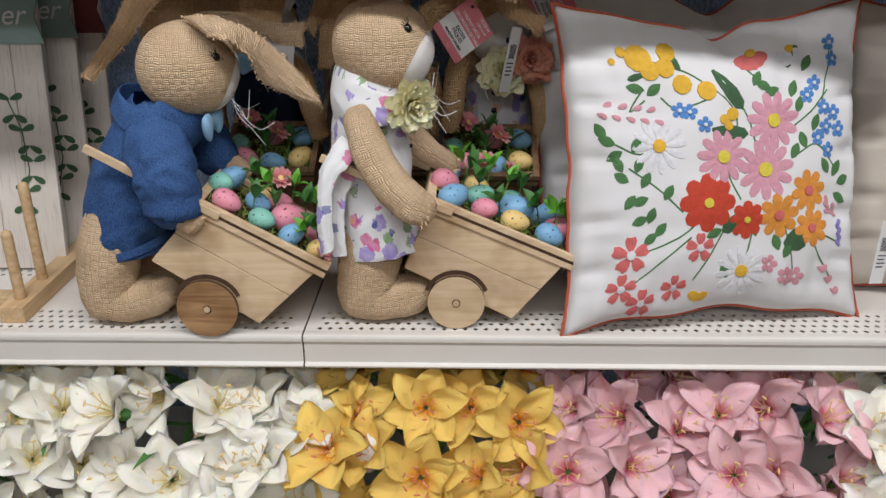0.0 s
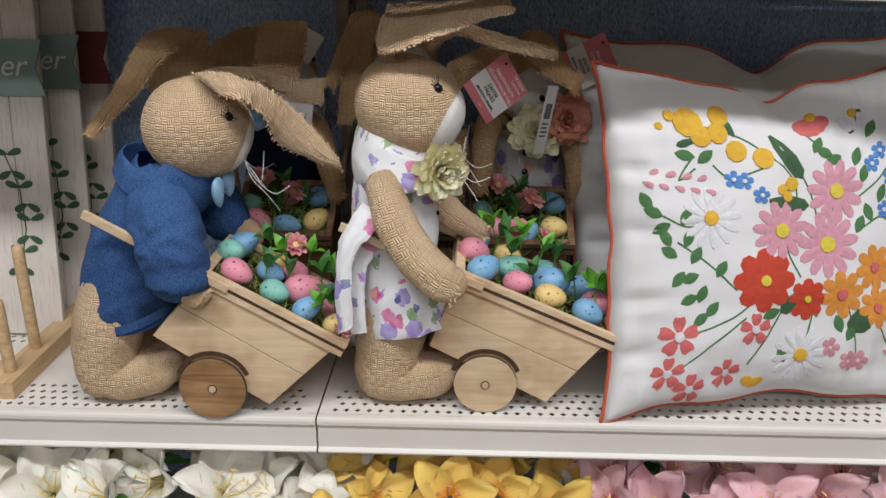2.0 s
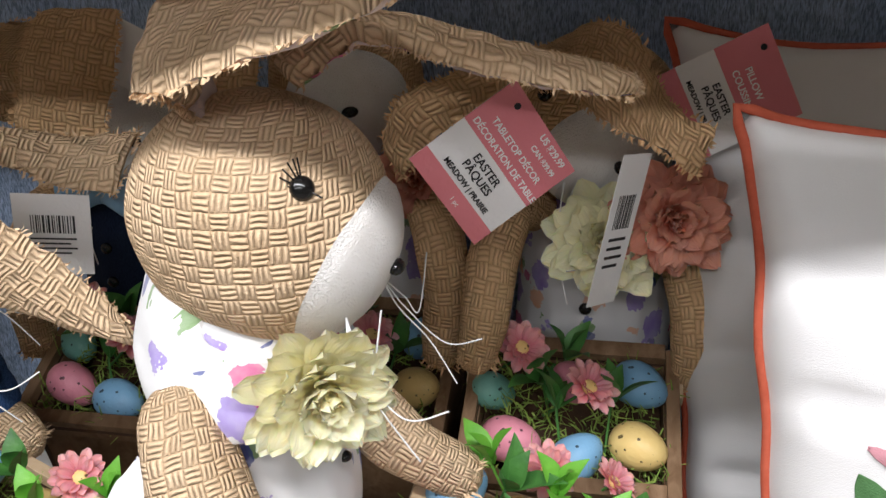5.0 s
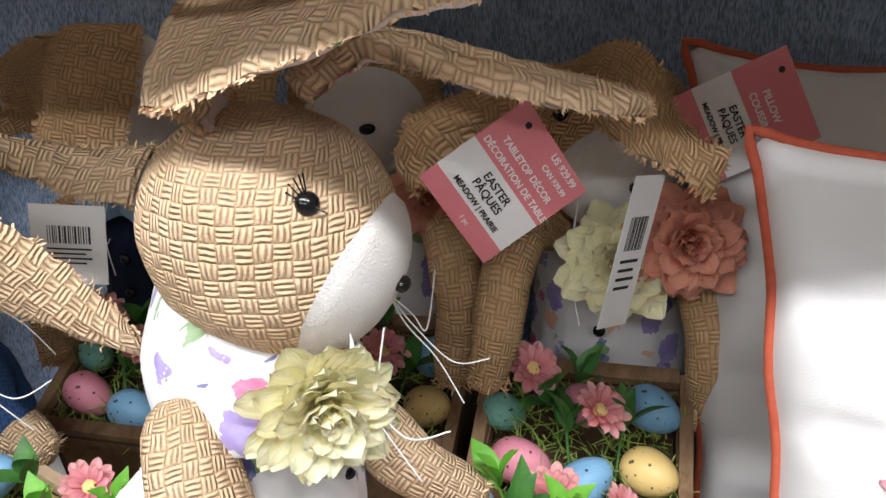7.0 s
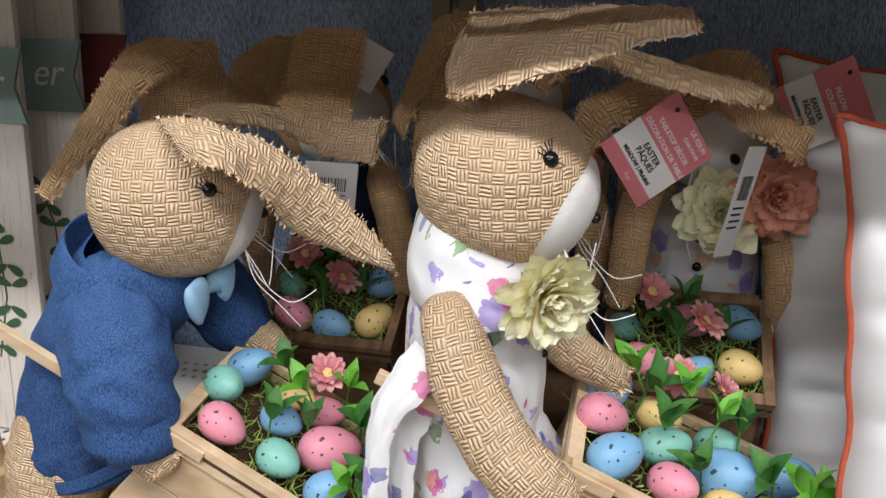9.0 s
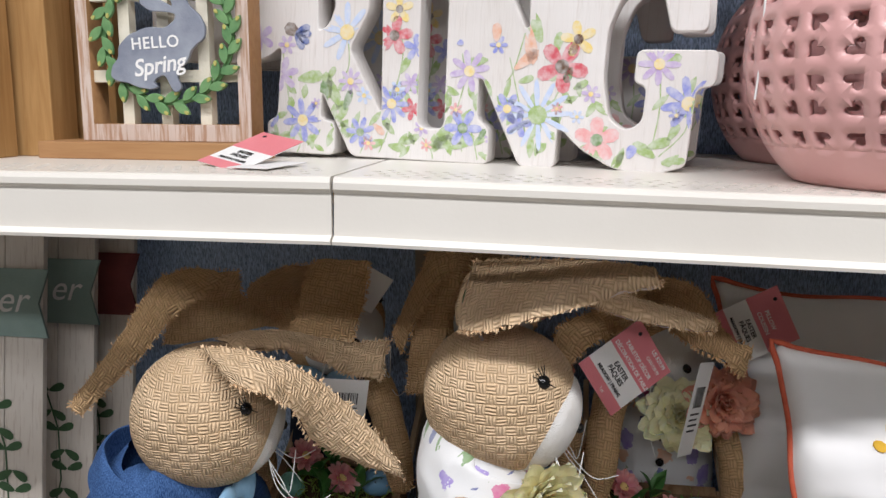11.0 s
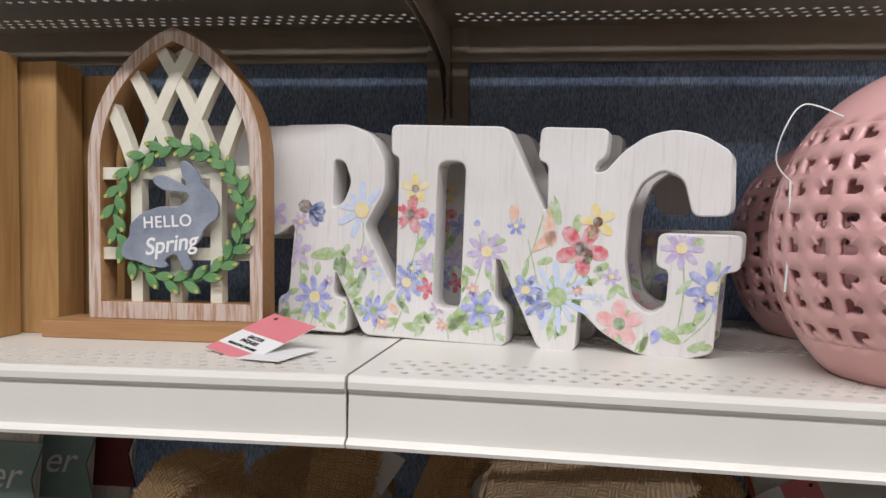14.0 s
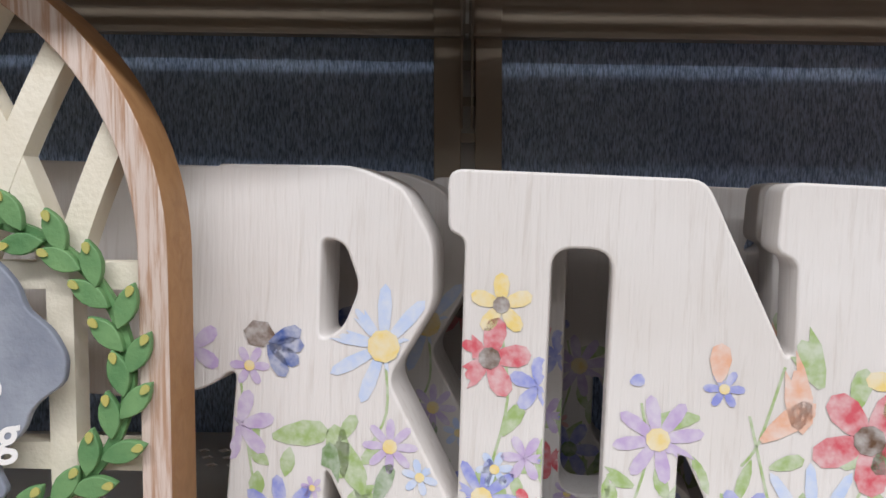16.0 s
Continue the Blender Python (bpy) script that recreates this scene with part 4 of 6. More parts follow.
folds(rows, 0.005, 70, 22, 6.0)
limb(bm, [(-0.130, 0.140, 1.210), (-0.110, 0.140, 1.192), (-0.098, 0.139, 1.184)], [(0.017, 0.017), (0.018, 0.017), (0.015, 0.015)], 0, 4)
for s in (-1, 1):
    loft(bm, [(-0.113, 0.066 + s * 0.003, 1.270), (-0.108, 0.066 + s * 0.013, 1.274), (-0.106, 0.064 + s * 0.026, 1.270)], [(0.004, 0.005), (0.006, 0.013), (0.006, 0.018)], 16, 5, (1, 0, 0))
stuffed_head(bm, (-0.134, 0.078, 1.339), (0.76, 0.45, -0.42), (0.062, 0.061, 0.061), 0, (0.20, -0.98, 0), 0.70, 1, (0.047, -0.033, 0.019))
flap(bm, [(-0.126, 0.055, 1.403), (-0.101, 0.050, 1.405), (-0.080, 0.050, 1.402), (-0.043, 0.065, 1.384), (-0.007, 0.085, 1.345), (0.021, 0.098, 1.304)], [(-0.089, 0.022, 1.387), (-0.076, 0.016, 1.386), (-0.059, 0.020, 1.380), (-0.046, 0.043, 1.358), (-0.036, 0.073, 1.319), (0.029, 0.098, 1.283)], 0.010, 0, 0, 11)
flap(bm, [(-0.135, 0.100, 1.397), (-0.095, 0.120, 1.399), (-0.058, 0.150, 1.386), (-0.025, 0.170, 1.379), (-0.001, 0.180, 1.381)], [(-0.107, 0.086, 1.392), (-0.073, 0.106, 1.389), (-0.048, 0.126, 1.374), (-0.027, 0.136, 1.359), (-0.001, 0.146, 1.353)], 0.009, 0, 0, 12)
finish(bm, (-0.245, 0.06, Z1), "burlap rabbit figure in a blue denim jacket, pushing a cart")

# the rabbit in the floral dress
bm = bmesh.new()
for y in (0.058, 0.118):
    kneeling_leg(bm, 0.078 + (0.010 if y > 0.05 else 0), y, 0)
rows = loft(bm, [(0.108, 0.086, 1.104), (0.105, 0.086, 1.122), (0.098, 0.087, 1.148), (0.092, 0.088, 1.172), (0.093, 0.090, 1.215), (0.090, 0.090, 1.255), (0.090, 0.092, 1.298)], [(0.076, 0.064), (0.073, 0.060), (0.066, 0.054), (0.056, 0.050), (0.053, 0.052), (0.050, 0.048), (0.040, 0.040)], 80, 6, caps=False, k=8)
folds(rows, 0.0045, 90, 10, 2.0)
rows = loft(bm, [(0.100, 0.092, 1.272), (0.097, 0.092, 1.284), (0.096, 0.093, 1.299), (0.097, 0.094, 1.314), (0.099, 0.094, 1.316)], [(0.058, 0.054), (0.059, 0.055), (0.055, 0.052), (0.050, 0.048), (0.042, 0.042)], 72, 6, (0, 1, 0), caps=False, k=6)
folds(rows, 0.0025, 40, 6, 7.0)
for ring in rows:
    for v in ring:
        v.co.z -= 0.20 * (v.co.x - 0.092) - 0.004
flap(bm, [(0.061, 0.034, 1.264), (0.037, 0.015, 1.227), (0.031, 0.000, 1.169), (0.034, -0.005, 1.118)], [(0.090, 0.026, 1.245), (0.058, 0.005, 1.217), (0.050, -0.004, 1.173), (0.052, -0.008, 1.129)], 0.003, 6, 6, 21, 0.0, dome=0.006)
flap(bm, [(0.050, 0.052, 1.240), (0.040, 0.045, 1.200), (0.040, 0.030, 1.150), (0.042, 0.020, 1.105)], [(0.086, 0.040, 1.225), (0.066, 0.026, 1.190), (0.062, 0.016, 1.150), (0.064, 0.010, 1.112)], 0.003, 6, 6, 22, 0.0, dome=0.005)
loft(bm, [(0.097, 0.093, 1.285), (0.099, 0.094, 1.305), (0.101, 0.095, 1.332)], [(0.050, 0.048), (0.048, 0.047), (0.044, 0.044)], 40, 6, caps=False)
limb(bm, [(0.084, 0.040, 1.284), (0.097, 0.022, 1.250), (0.121, 0.006, 1.213), (0.149, -0.005, 1.189), (0.163, -0.008, 1.181)], [(0.018, 0.020), (0.020, 0.023), (0.021, 0.0245), (0.0205, 0.0235), (0.018, 0.021)], 0, 23)
limb(bm, [(0.118, 0.130, 1.262), (0.137, 0.126, 1.243), (0.166, 0.125, 1.217), (0.194, 0.130, 1.198)], [(0.015, 0.016), (0.016, 0.017), (0.017, 0.018), (0.014, 0.015)], 0, 24)
for zb in (1.262, 1.236):
    ball(bm, (0.143, 0.085, zb), (0.003, 0.004, 0.004), 3, n=10)
stuffed_head(bm, (0.110, 0.097, 1.362), (0.87, -0.06, -0.45), (0.065, 0.061, 0.060), 0, (0.06, -1, 0), 0.66, 1, (0.035, -0.040, 0.027))
flap(bm, [(0.089, 0.085, 1.474), (0.116, 0.090, 1.477), (0.150, 0.085, 1.478), (0.188, 0.070, 1.480), (0.211, 0.055, 1.479), (0.224, 0.040, 1.478)], [(0.082, 0.045, 1.430), (0.103, 0.038, 1.433), (0.131, 0.030, 1.443), (0.170, 0.025, 1.457), (0.204, 0.025, 1.469), (0.225, 0.030, 1.474)], 0.010, 0, 9, 25)
flap(bm, [(0.089, 0.085, 1.472), (0.086, 0.094, 1.452), (0.092, 0.098, 1.420)], [(0.083, 0.047, 1.431), (0.090, 0.062, 1.424), (0.098, 0.070, 1.414)], 0.008, 0, 9, 26)
flap(bm, [(0.120, 0.108, 1.430), (0.144, 0.114, 1.448), (0.168, 0.124, 1.450), (0.192, 0.132, 1.444), (0.221, 0.140, 1.435), (0.256, 0.142, 1.428), (0.281, 0.142, 1.420)], [(0.135, 0.088, 1.425), (0.161, 0.090, 1.442), (0.178, 0.100, 1.440), (0.196, 0.110, 1.432), (0.230, 0.120, 1.422), (0.262, 0.130, 1.415), (0.280, 0.137, 1.412)], 0.008, 0, 9, 27)
finish(bm, (0.095, 0.07, Z1), "burlap rabbit figure in a floral cotton dress, pushing a cart")


def back_rabbit(label, x, y, head, d, near, coat, torso_top, arms, ears):
    """A rabbit at the back of the shelf, facing the aisle."""
    # slot 7 is the burlap copy coloured as in shade
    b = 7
    bm = bmesh.new()
    for s in (-1, 1):
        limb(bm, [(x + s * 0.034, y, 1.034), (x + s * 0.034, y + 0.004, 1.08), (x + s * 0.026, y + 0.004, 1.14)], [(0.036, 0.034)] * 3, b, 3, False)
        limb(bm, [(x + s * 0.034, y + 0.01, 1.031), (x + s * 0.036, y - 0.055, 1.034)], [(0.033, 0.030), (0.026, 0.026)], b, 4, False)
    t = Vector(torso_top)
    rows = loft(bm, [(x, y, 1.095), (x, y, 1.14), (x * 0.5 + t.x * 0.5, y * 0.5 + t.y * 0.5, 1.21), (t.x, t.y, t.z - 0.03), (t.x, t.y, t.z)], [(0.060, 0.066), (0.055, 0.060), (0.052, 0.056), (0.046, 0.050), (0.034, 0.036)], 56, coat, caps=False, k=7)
    folds(rows, 0.005, 90, 14, x * 9)
    for zb in (0.045, 0.072):
        ball(bm, (t.x - 0.004, t.y - 0.053, t.z - zb), (0.003, 0.0045, 0.0045), 3, (0, 1, 0), n=10)
    if coat == 8:
        for s in (-1, 1):
            loft(bm, [(t.x + s * 0.003, t.y - 0.052, t.z - 0.006), (t.x + s * 0.014, t.y - 0.056, t.z - 0.004), (t.x + s * 0.028, t.y - 0.055, t.z - 0.006)], [(0.005, 0.005), (0.006, 0.012), (0.006, 0.016)], 14, 5, (0, 1, 0))
    for k, pts in enumerate(arms):
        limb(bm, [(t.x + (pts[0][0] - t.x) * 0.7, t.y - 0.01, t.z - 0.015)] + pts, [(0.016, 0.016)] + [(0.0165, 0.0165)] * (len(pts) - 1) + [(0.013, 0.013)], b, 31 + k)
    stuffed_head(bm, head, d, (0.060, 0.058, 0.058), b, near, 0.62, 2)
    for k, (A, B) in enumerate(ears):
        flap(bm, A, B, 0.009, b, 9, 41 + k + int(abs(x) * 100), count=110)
    finish(bm, (x, y, Z1), label)


back_rabbit("burlap rabbit figure in a floral dress, facing the aisle", 0.262, 0.335, (0.258, 0.305, 1.362), (0.28, -0.86, -0.42), (-0.9, -0.4, 0), 6, (0.262, 0.318, 1.312),
            [[(0.209, 0.262, 1.312), (0.202, 0.228, 1.292), (0.198, 0.212, 1.262), (0.194, 0.204, 1.236)], [(0.316, 0.272, 1.292), (0.326, 0.252, 1.264), (0.331, 0.246, 1.231), (0.329, 0.245, 1.205)]],
            [([(0.232, 0.262, 1.418), (0.205, 0.212, 1.418), (0.180, 0.190, 1.411), (0.157, 0.180, 1.401), (0.148, 0.175, 1.379)], [(0.238, 0.240, 1.398), (0.213, 0.200, 1.396), (0.194, 0.180, 1.392), (0.178, 0.170, 1.383), (0.160, 0.170, 1.360)]),
             ([(0.244, 0.285, 1.418), (0.261, 0.245, 1.433), (0.283, 0.210, 1.428), (0.298, 0.195, 1.399), (0.323, 0.190, 1.385)], [(0.245, 0.248, 1.402), (0.253, 0.205, 1.396), (0.275, 0.185, 1.384), (0.295, 0.182, 1.376), (0.314, 0.182, 1.361)])])
back_rabbit("burlap rabbit figure in a floral dress behind the others", 0.098, 0.372, (0.074, 0.345, 1.378), (0.30, -0.90, -0.30), (-0.9, -0.4, 0), 6, (0.098, 0.350, 1.325),
            [[(0.147, 0.278, 1.312), (0.161, 0.252, 1.291), (0.167, 0.241, 1.255), (0.163, 0.236, 1.215)], [(0.05, 0.29, 1.30), (0.045, 0.275, 1.26), (0.045, 0.27, 1.21)]],
            [([(0.070, 0.300, 1.440), (0.042, 0.250, 1.454), (0.014, 0.240, 1.427), (-0.009, 0.230, 1.371)], [(0.071, 0.290, 1.420), (0.048, 0.240, 1.432), (0.026, 0.230, 1.403), (0.002, 0.225, 1.355)]),
             ([(0.035, 0.310, 1.438), (0.021, 0.265, 1.447), (0.016, 0.245, 1.411), (0.008, 0.240, 1.364), (0.003, 0.240, 1.308)], [(0.070, 0.310, 1.435), (0.063, 0.262, 1.445), (0.053, 0.240, 1.412), (0.042, 0.235, 1.366), (0.023, 0.235, 1.311)])])
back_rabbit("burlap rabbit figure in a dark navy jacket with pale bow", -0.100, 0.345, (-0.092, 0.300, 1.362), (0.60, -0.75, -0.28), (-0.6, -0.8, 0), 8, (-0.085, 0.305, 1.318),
            [[(-0.150, 0.27, 1.29), (-0.155, 0.245, 1.25), (-0.150, 0.235, 1.20)], [(-0.030, 0.27, 1.29), (-0.012, 0.245, 1.25), (-0.002, 0.235, 1.215)]],
            [([(-0.234, 0.200, 1.358), (-0.225, 0.190, 1.400), (-0.208, 0.185, 1.437)], [(-0.130, 0.250, 1.374), (-0.149, 0.205, 1.406), (-0.151, 0.190, 1.438)]),
             ([(-0.187, 0.187, 1.440), (-0.221, 0.170, 1.431), (-0.246, 0.140, 1.384), (-0.289, 0.120, 1.321)], [(-0.155, 0.185, 1.432), (-0.200, 0.160, 1.401), (-0.226, 0.135, 1.364), (-0.276, 0.118, 1.313)]),
             ([(-0.160, 0.260, 1.365), (-0.161, 0.240, 1.409), (-0.115, 0.230, 1.437)], [(-0.105, 0.262, 1.370), (-0.101, 0.240, 1.410), (-0.060, 0.230, 1.443)]),
             ([(-0.085, 0.228, 1.444), (-0.092, 0.212, 1.422), (-0.102, 0.200, 1.375)], [(-0.031, 0.226, 1.444), (-0.033, 0.215, 1.410), (-0.045, 0.205, 1.366)])])


def bloom(m, mat, label, size=1.0):
    top = empty("silk_bloom", m, label, "flower", "silk blooms")
    r = random.Random(9)
    for k, (count, length, width, rise, curl) in enumerate(((13, 0.037, 0.019, -4, 0.15), (13, 0.036, 0.019, 8, 0.2), (12, 0.033, 0.018, 22, 0.2), (10, 0.028, 0.016, 38, 0.25), (7, 0.022, 0.013, 56, 0.25), (4, 0.016, 0.010, 74, 0.2))):
        for j in range(count):
            bm = bmesh.new()
            a = 360 * (j + 0.5 * (k % 2)) / count + r.uniform(-10, 10)
            petal(bm, pose(0, 0, 0, 0, 0, a) @ pose(0.002, 0, k * 0.002, 0, -rise + r.uniform(-8, 8), 0), length * r.uniform(0.88, 1.1), width, curl, 0.12, 0, wave=0.0016, blunt=True)
            part("petal", bm, mat, top)
    top.scale = (size,) * 3
    return top


bloom(look((0.143, 0.058, 1.298), (0.075, 0.16, 1.31)), "bloom_cream", "cream silk bloom pinned to the rabbit's collar", 0.96)
bloom(look((0.270, 0.240, 1.300), (0.27, 0.5, 1.20)), "bloom_cream", "cream silk bloom pinned below the rabbit's chin", 1.0)
bloom(look((0.306, 0.236, 1.320), (0.26, 0.45, 1.28)), "bloom_coral", "coral silk bloom pinned below the rabbit's chin", 0.95)
bloom(look((0.141, 0.275, 1.328), (0.10, 0.5, 1.28)), "bloom_coral", "coral silk bloom on the rabbit at the back", 0.8)


# ---- cushions ----


def cushion(m, w, h, thick, mat, seed, label):
    top = empty("cushion", m, label, "cushion", "cushions on the shelf")

    def place(u, v, side=-1.0, lift=0.0):
        pinch = 1 - 0.075 * (1 - abs(v) ** 3.5)
        pinv = 1 - 0.125 * (1 - abs(u) ** 2.6)
        t = thick * (max(0.0, 1 - u * u) * max(0.0, 1 - v * v)) ** 0.42
        x, z = w / 2 * u * pinch, h / 2 * v * pinv
        edge = 1 - (1 - abs(u)) * (1 - abs(v))
        # the top edge dents beside its middle, the corners stay pointed, the seam ripples
        z -= 0.030 * math.exp(-((u - 0.02) / 0.17) ** 2) * max(0.0, v) ** 5
        x += (0.0022 * math.sin(7 * v + seed) + 0.0014 * math.sin(19 * v + seed)) * abs(u) ** 6 * (1 - v * v)
        z += 0.005 * math.sin(8 * u + seed) * abs(v) ** 6 * (1 - u * u)
        gather = sum(math.exp(-((v - c) / 0.035) ** 2) for c in (-0.62, -0.31, 0.08, 0.42, 0.70)) * math.exp(-((abs(u) - 0.9) / 0.12) ** 2)
        t *= 1 - 0.34 * gather - 0.55 * math.exp(-((u - 0.02 - 0.10 * (1 - v)) / 0.05) ** 2) * max(0.0, (v - 0.72) / 0.28)
        wr = noise.noise(Vector((x * 16 + seed, z * 16, side))) * 0.005 + noise.noise(Vector((x * 60 + seed, z * 14, side))) * 0.005 * edge ** 2 + noise.noise(Vector((x * 14 + seed, z * 60, side))) * 0.003 * edge ** 2
        return Vector((x, side * (t + wr * min(1, t / 0.02) + lift), z))

    bm = bmesh.new()
    n = 56
    for side in (-1.0, 1.0):
        g = [[bm.verts.new(place(-1 + 2 * i / n, -1 + 2 * j / n, side)) for j in range(n + 1)] for i in range(n + 1)]
        for i in range(n):
            for j in range(n):
                q = (g[i][j], g[i + 1][j], g[i + 1][j + 1], g[i][j + 1])
                bm.faces.new(q if side < 0 else q[::-1])
    bmesh.ops.remove_doubles(bm, verts=bm.verts, dist=0.0002)
    part("cover", bm, mat, top)
    bm = bmesh.new()
    ring = [(-1 + 2 * k / 24, -1) for k in range(24)] + [(1, -1 + 2 * k / 24) for k in range(24)] + [(1 - 2 * k / 24, 1) for k in range(24)] + [(-1, 1 - 2 * k / 24) for k in range(25)]
    loft(bm, [place(u, v) for u, v in ring], [(0.0026, 0.0026)] * len(ring), 8, 0, (0, 1, 0), 2, caps=False)
    part("piping", bm, "piping", top)
    return top, place


def cushion_frame(c, right, up):
    x = Vector(right).normalized()
    z = (Vector(up) - x * Vector(up).dot(x)).normalized()
    m = Matrix((x, z.cross(x), z)).transposed().to_4x4()
    m.translation = c
    return m


front, on_front = cushion(cushion_frame((0.540, 0.098, 1.203), (0.40, 0.060, 0), (-0.004, 0.125, 0.41)), 0.418, 0.432, 0.064, "cotton", 1.0, "white cotton cushion with raised embroidered flowers and rust piping")
cushion(cushion_frame((0.565, 0.262, 1.220), (0.40, 0.040, 0.006), (0.0, 0.07, 0.41)), 0.52, 0.435, 0.058, "cotton", 5.0, "white cushion with rust piping behind the embroidered one")
cushion(cushion_frame((0.955, 0.175, 1.20), (0.40, -0.05, 0), (0.0, 0.10, 0.41)), 0.44, 0.42, 0.075, "linen", 9.0, "plain beige cushion with soft creases")

STITCH = {"pink": (0.74, 0.36, 0.44), "white": (0.80, 0.80, 0.82), "red": (0.62, 0.07, 0.035), "orange": (0.82, 0.33, 0.06), "coral": (0.72, 0.17, 0.16), "yellow": (0.82, 0.48, 0.05), "blue": (0.10, 0.27, 0.62), "green": (0.085, 0.21, 0.075), "dark_green": (0.06, 0.13, 0.06), "mauve": (0.30, 0.25, 0.58), "rose": (0.70, 0.33, 0.38), "lemon": (0.80, 0.66, 0.08)}
for key, c in STITCH.items():
    M["st_" + key] = mottled("%s_thread" % key, tuple(v * 0.82 for v in c), c, 160, 0.7, 1400, 0.0006, 0.3)


def uv_of(x, y):
    """Place on the cushion's face from the sampler's grid, 100 units to a half width."""
    return 0.0101 * x - 0.146, 0.01067 * y + 0.021


def stitch_polys(polys, colour, name, lift=0.0007, joined=False):
    """Raised satin stitch, each shape a piece of its own."""
    if not joined:
        for q in polys:
            stitch_polys([q], colour, name, lift, True)
        return
    bm = bmesh.new()
    for pts in polys:
        n = len(pts)
        cx, cy = sum(p[0] for p in pts) / n, sum(p[1] for p in pts) / n
        hub = bm.verts.new(on_front(*uv_of(cx, cy), -1, lift + 0.0005))
        rim = [bm.verts.new(on_front(*uv_of(*p), -1, lift)) for p in pts]
        low = [bm.verts.new(on_front(*uv_of(cx + (p[0] - cx) * 1.04, cy + (p[1] - cy) * 1.04), -1, -0.0004)) for p in pts]
        for j in range(n):
            bm.faces.new((hub, rim[j], rim[(j + 1) % n]))
            bm.faces.new((rim[j], low[j], low[(j + 1) % n], rim[(j + 1) % n]))
    bmesh.ops.recalc_face_normals(bm, faces=bm.faces)
    part(name, bm, "st_" + colour, front, smooth=False)


def oval(cx, cy, ln, wd, ang, n=9, notch=False, leaf=False):
    out = []
    a = radians(ang)
    for k in range(n):
        t = 2 * math.pi * k / n
        x, y = ln / 2 * math.cos(t), wd / 2 * math.sin(t) * (abs(math.sin(t)) if leaf else 1 - 0.35 * math.cos(t + math.pi))
        if notch and k == 0:
            x *= 0.7
        out.append((cx + (x + ln / 2) * math.cos(a) - y * math.sin(a), cy + (x + ln / 2) * math.sin(a) + y * math.cos(a)))
    return out


def sewn_flower(x, y, r, count, colour, heart, turn=0.0, wide=1.0, notch=False, part_of=360):
    ps = []
    for k in range(count):
        a = turn + part_of * k / count
        ps.append(oval(x + 0.16 * r * math.cos(radians(a)), y + 0.16 * r * math.sin(radians(a)), r * 0.86, r * wide * 2.9 / count, a, 10, notch))
    stitch_polys(ps, colour, "sewn_petal", 0.0009)
    if heart:
        stitch_polys([[(x + 0.24 * r * math.cos(k * 0.7), y + 0.24 * r * math.sin(k * 0.7)) for k in range(9)]], heart, "sewn_heart", 0.0026)


def sewn_stem(pts, width=1.1, colour="green"):
    P, _ = smooth_path([(x, y, 0) for x, y in pts], [(0, 0)] * len(pts), 5)
    bm = bmesh.new()
    rows = []
    for i, p in enumerate(P):
        t = (P[min(i + 1, len(P) - 1)] - P[max(i - 1, 0)]).normalized()
        s = Vector((-t.y, t.x, 0)) * (width / 2)
        rows.append([bm.verts.new(on_front(*uv_of(q.x, q.y), -1, h)) for q, h in ((p - s, 0.0002), (p, 0.0007), (p + s, 0.0002))])
    for a, b in zip(rows, rows[1:]):
        for j in range(2):
            bm.faces.new((a[j], a[j + 1], b[j + 1], b[j]))
    bmesh.ops.recalc_face_normals(bm, faces=bm.faces)
    part("sewn_stem", bm, "st_" + colour, front)


# stems first, then leaves, then blooms
for pts in ([(20, -22), (10, 0), (18, 30), (-8, 55), (-30, 62), (-44, 66)], [(32, 5), (25, 30), (5, 60)], [(45, 25), (38, 45), (26, 60)], [(0, -25), (-14, -40), (-30, -48), (-45, -52)], [(12, -35), (2, -55), (-8, -72)], [(-18, -28), (-35, -12), (-52, 0)], [(30, -40), (26, -58), (24, -66)], [(48, -30), (56, -52), (60, -68)], [(62, -35), (76, -55), (88, -72)], [(55, 20), (70, 30), (84, 42)], [(60, 5), (75, 10), (90, -5)], [(-30, 14), (-45, 8), (-60, 14)], [(-2, 40), (-20, 35), (-30, 42)], [(-40, 40), (-50, 33), (-42, 45)], [(-46, -70), (-30, -58), (-12, -44)], [(78, 32), (84, 52), (86, 70)], [(70, -42), (82, -46), (94, -50)]):
    sewn_stem(pts)
LEAVES = ((-60, 14, 160), (-56, 10, 210), (-50, 9, 60), (-66, 17, 120), (-44, 7, 250), (-52, -8, 150), (-56, -2, 120), (-44, -12, 60), (-40, -18, 200), (-48, -16, 230), (-36, -24, 250), (-40, -30, 200), (-30, -20, 60), (-28, -34, 230), (-34, -40, 220), (30, 48, 60), (38, 42, 20), (60, 30, 70))
stitch_polys([oval(x, y, 10.5, 6, a, 14, leaf=True) for x, y, a in LEAVES], "green", "sewn_leaf")
MORE_LEAVES = ((42, 46, 160), (66, 55, 60), (60, 50, 250), (88, -10, 60), (92, -14, 20), (84, -8, 120), (90, -20, 330), (8, -40, 205), (10, -62, 290), (30, -35, 280), (45, -45, 290), (52, -60, 60), (66, 8, 110), (55, 2, 60), (72, 18, 70), (-22, 60, 80), (-30, 50, 220), (-40, 46, 170))
stitch_polys([oval(x, y, 11, 6.2, a, 14, leaf=True) for x, y, a in MORE_LEAVES], "green", "sewn_leaf")
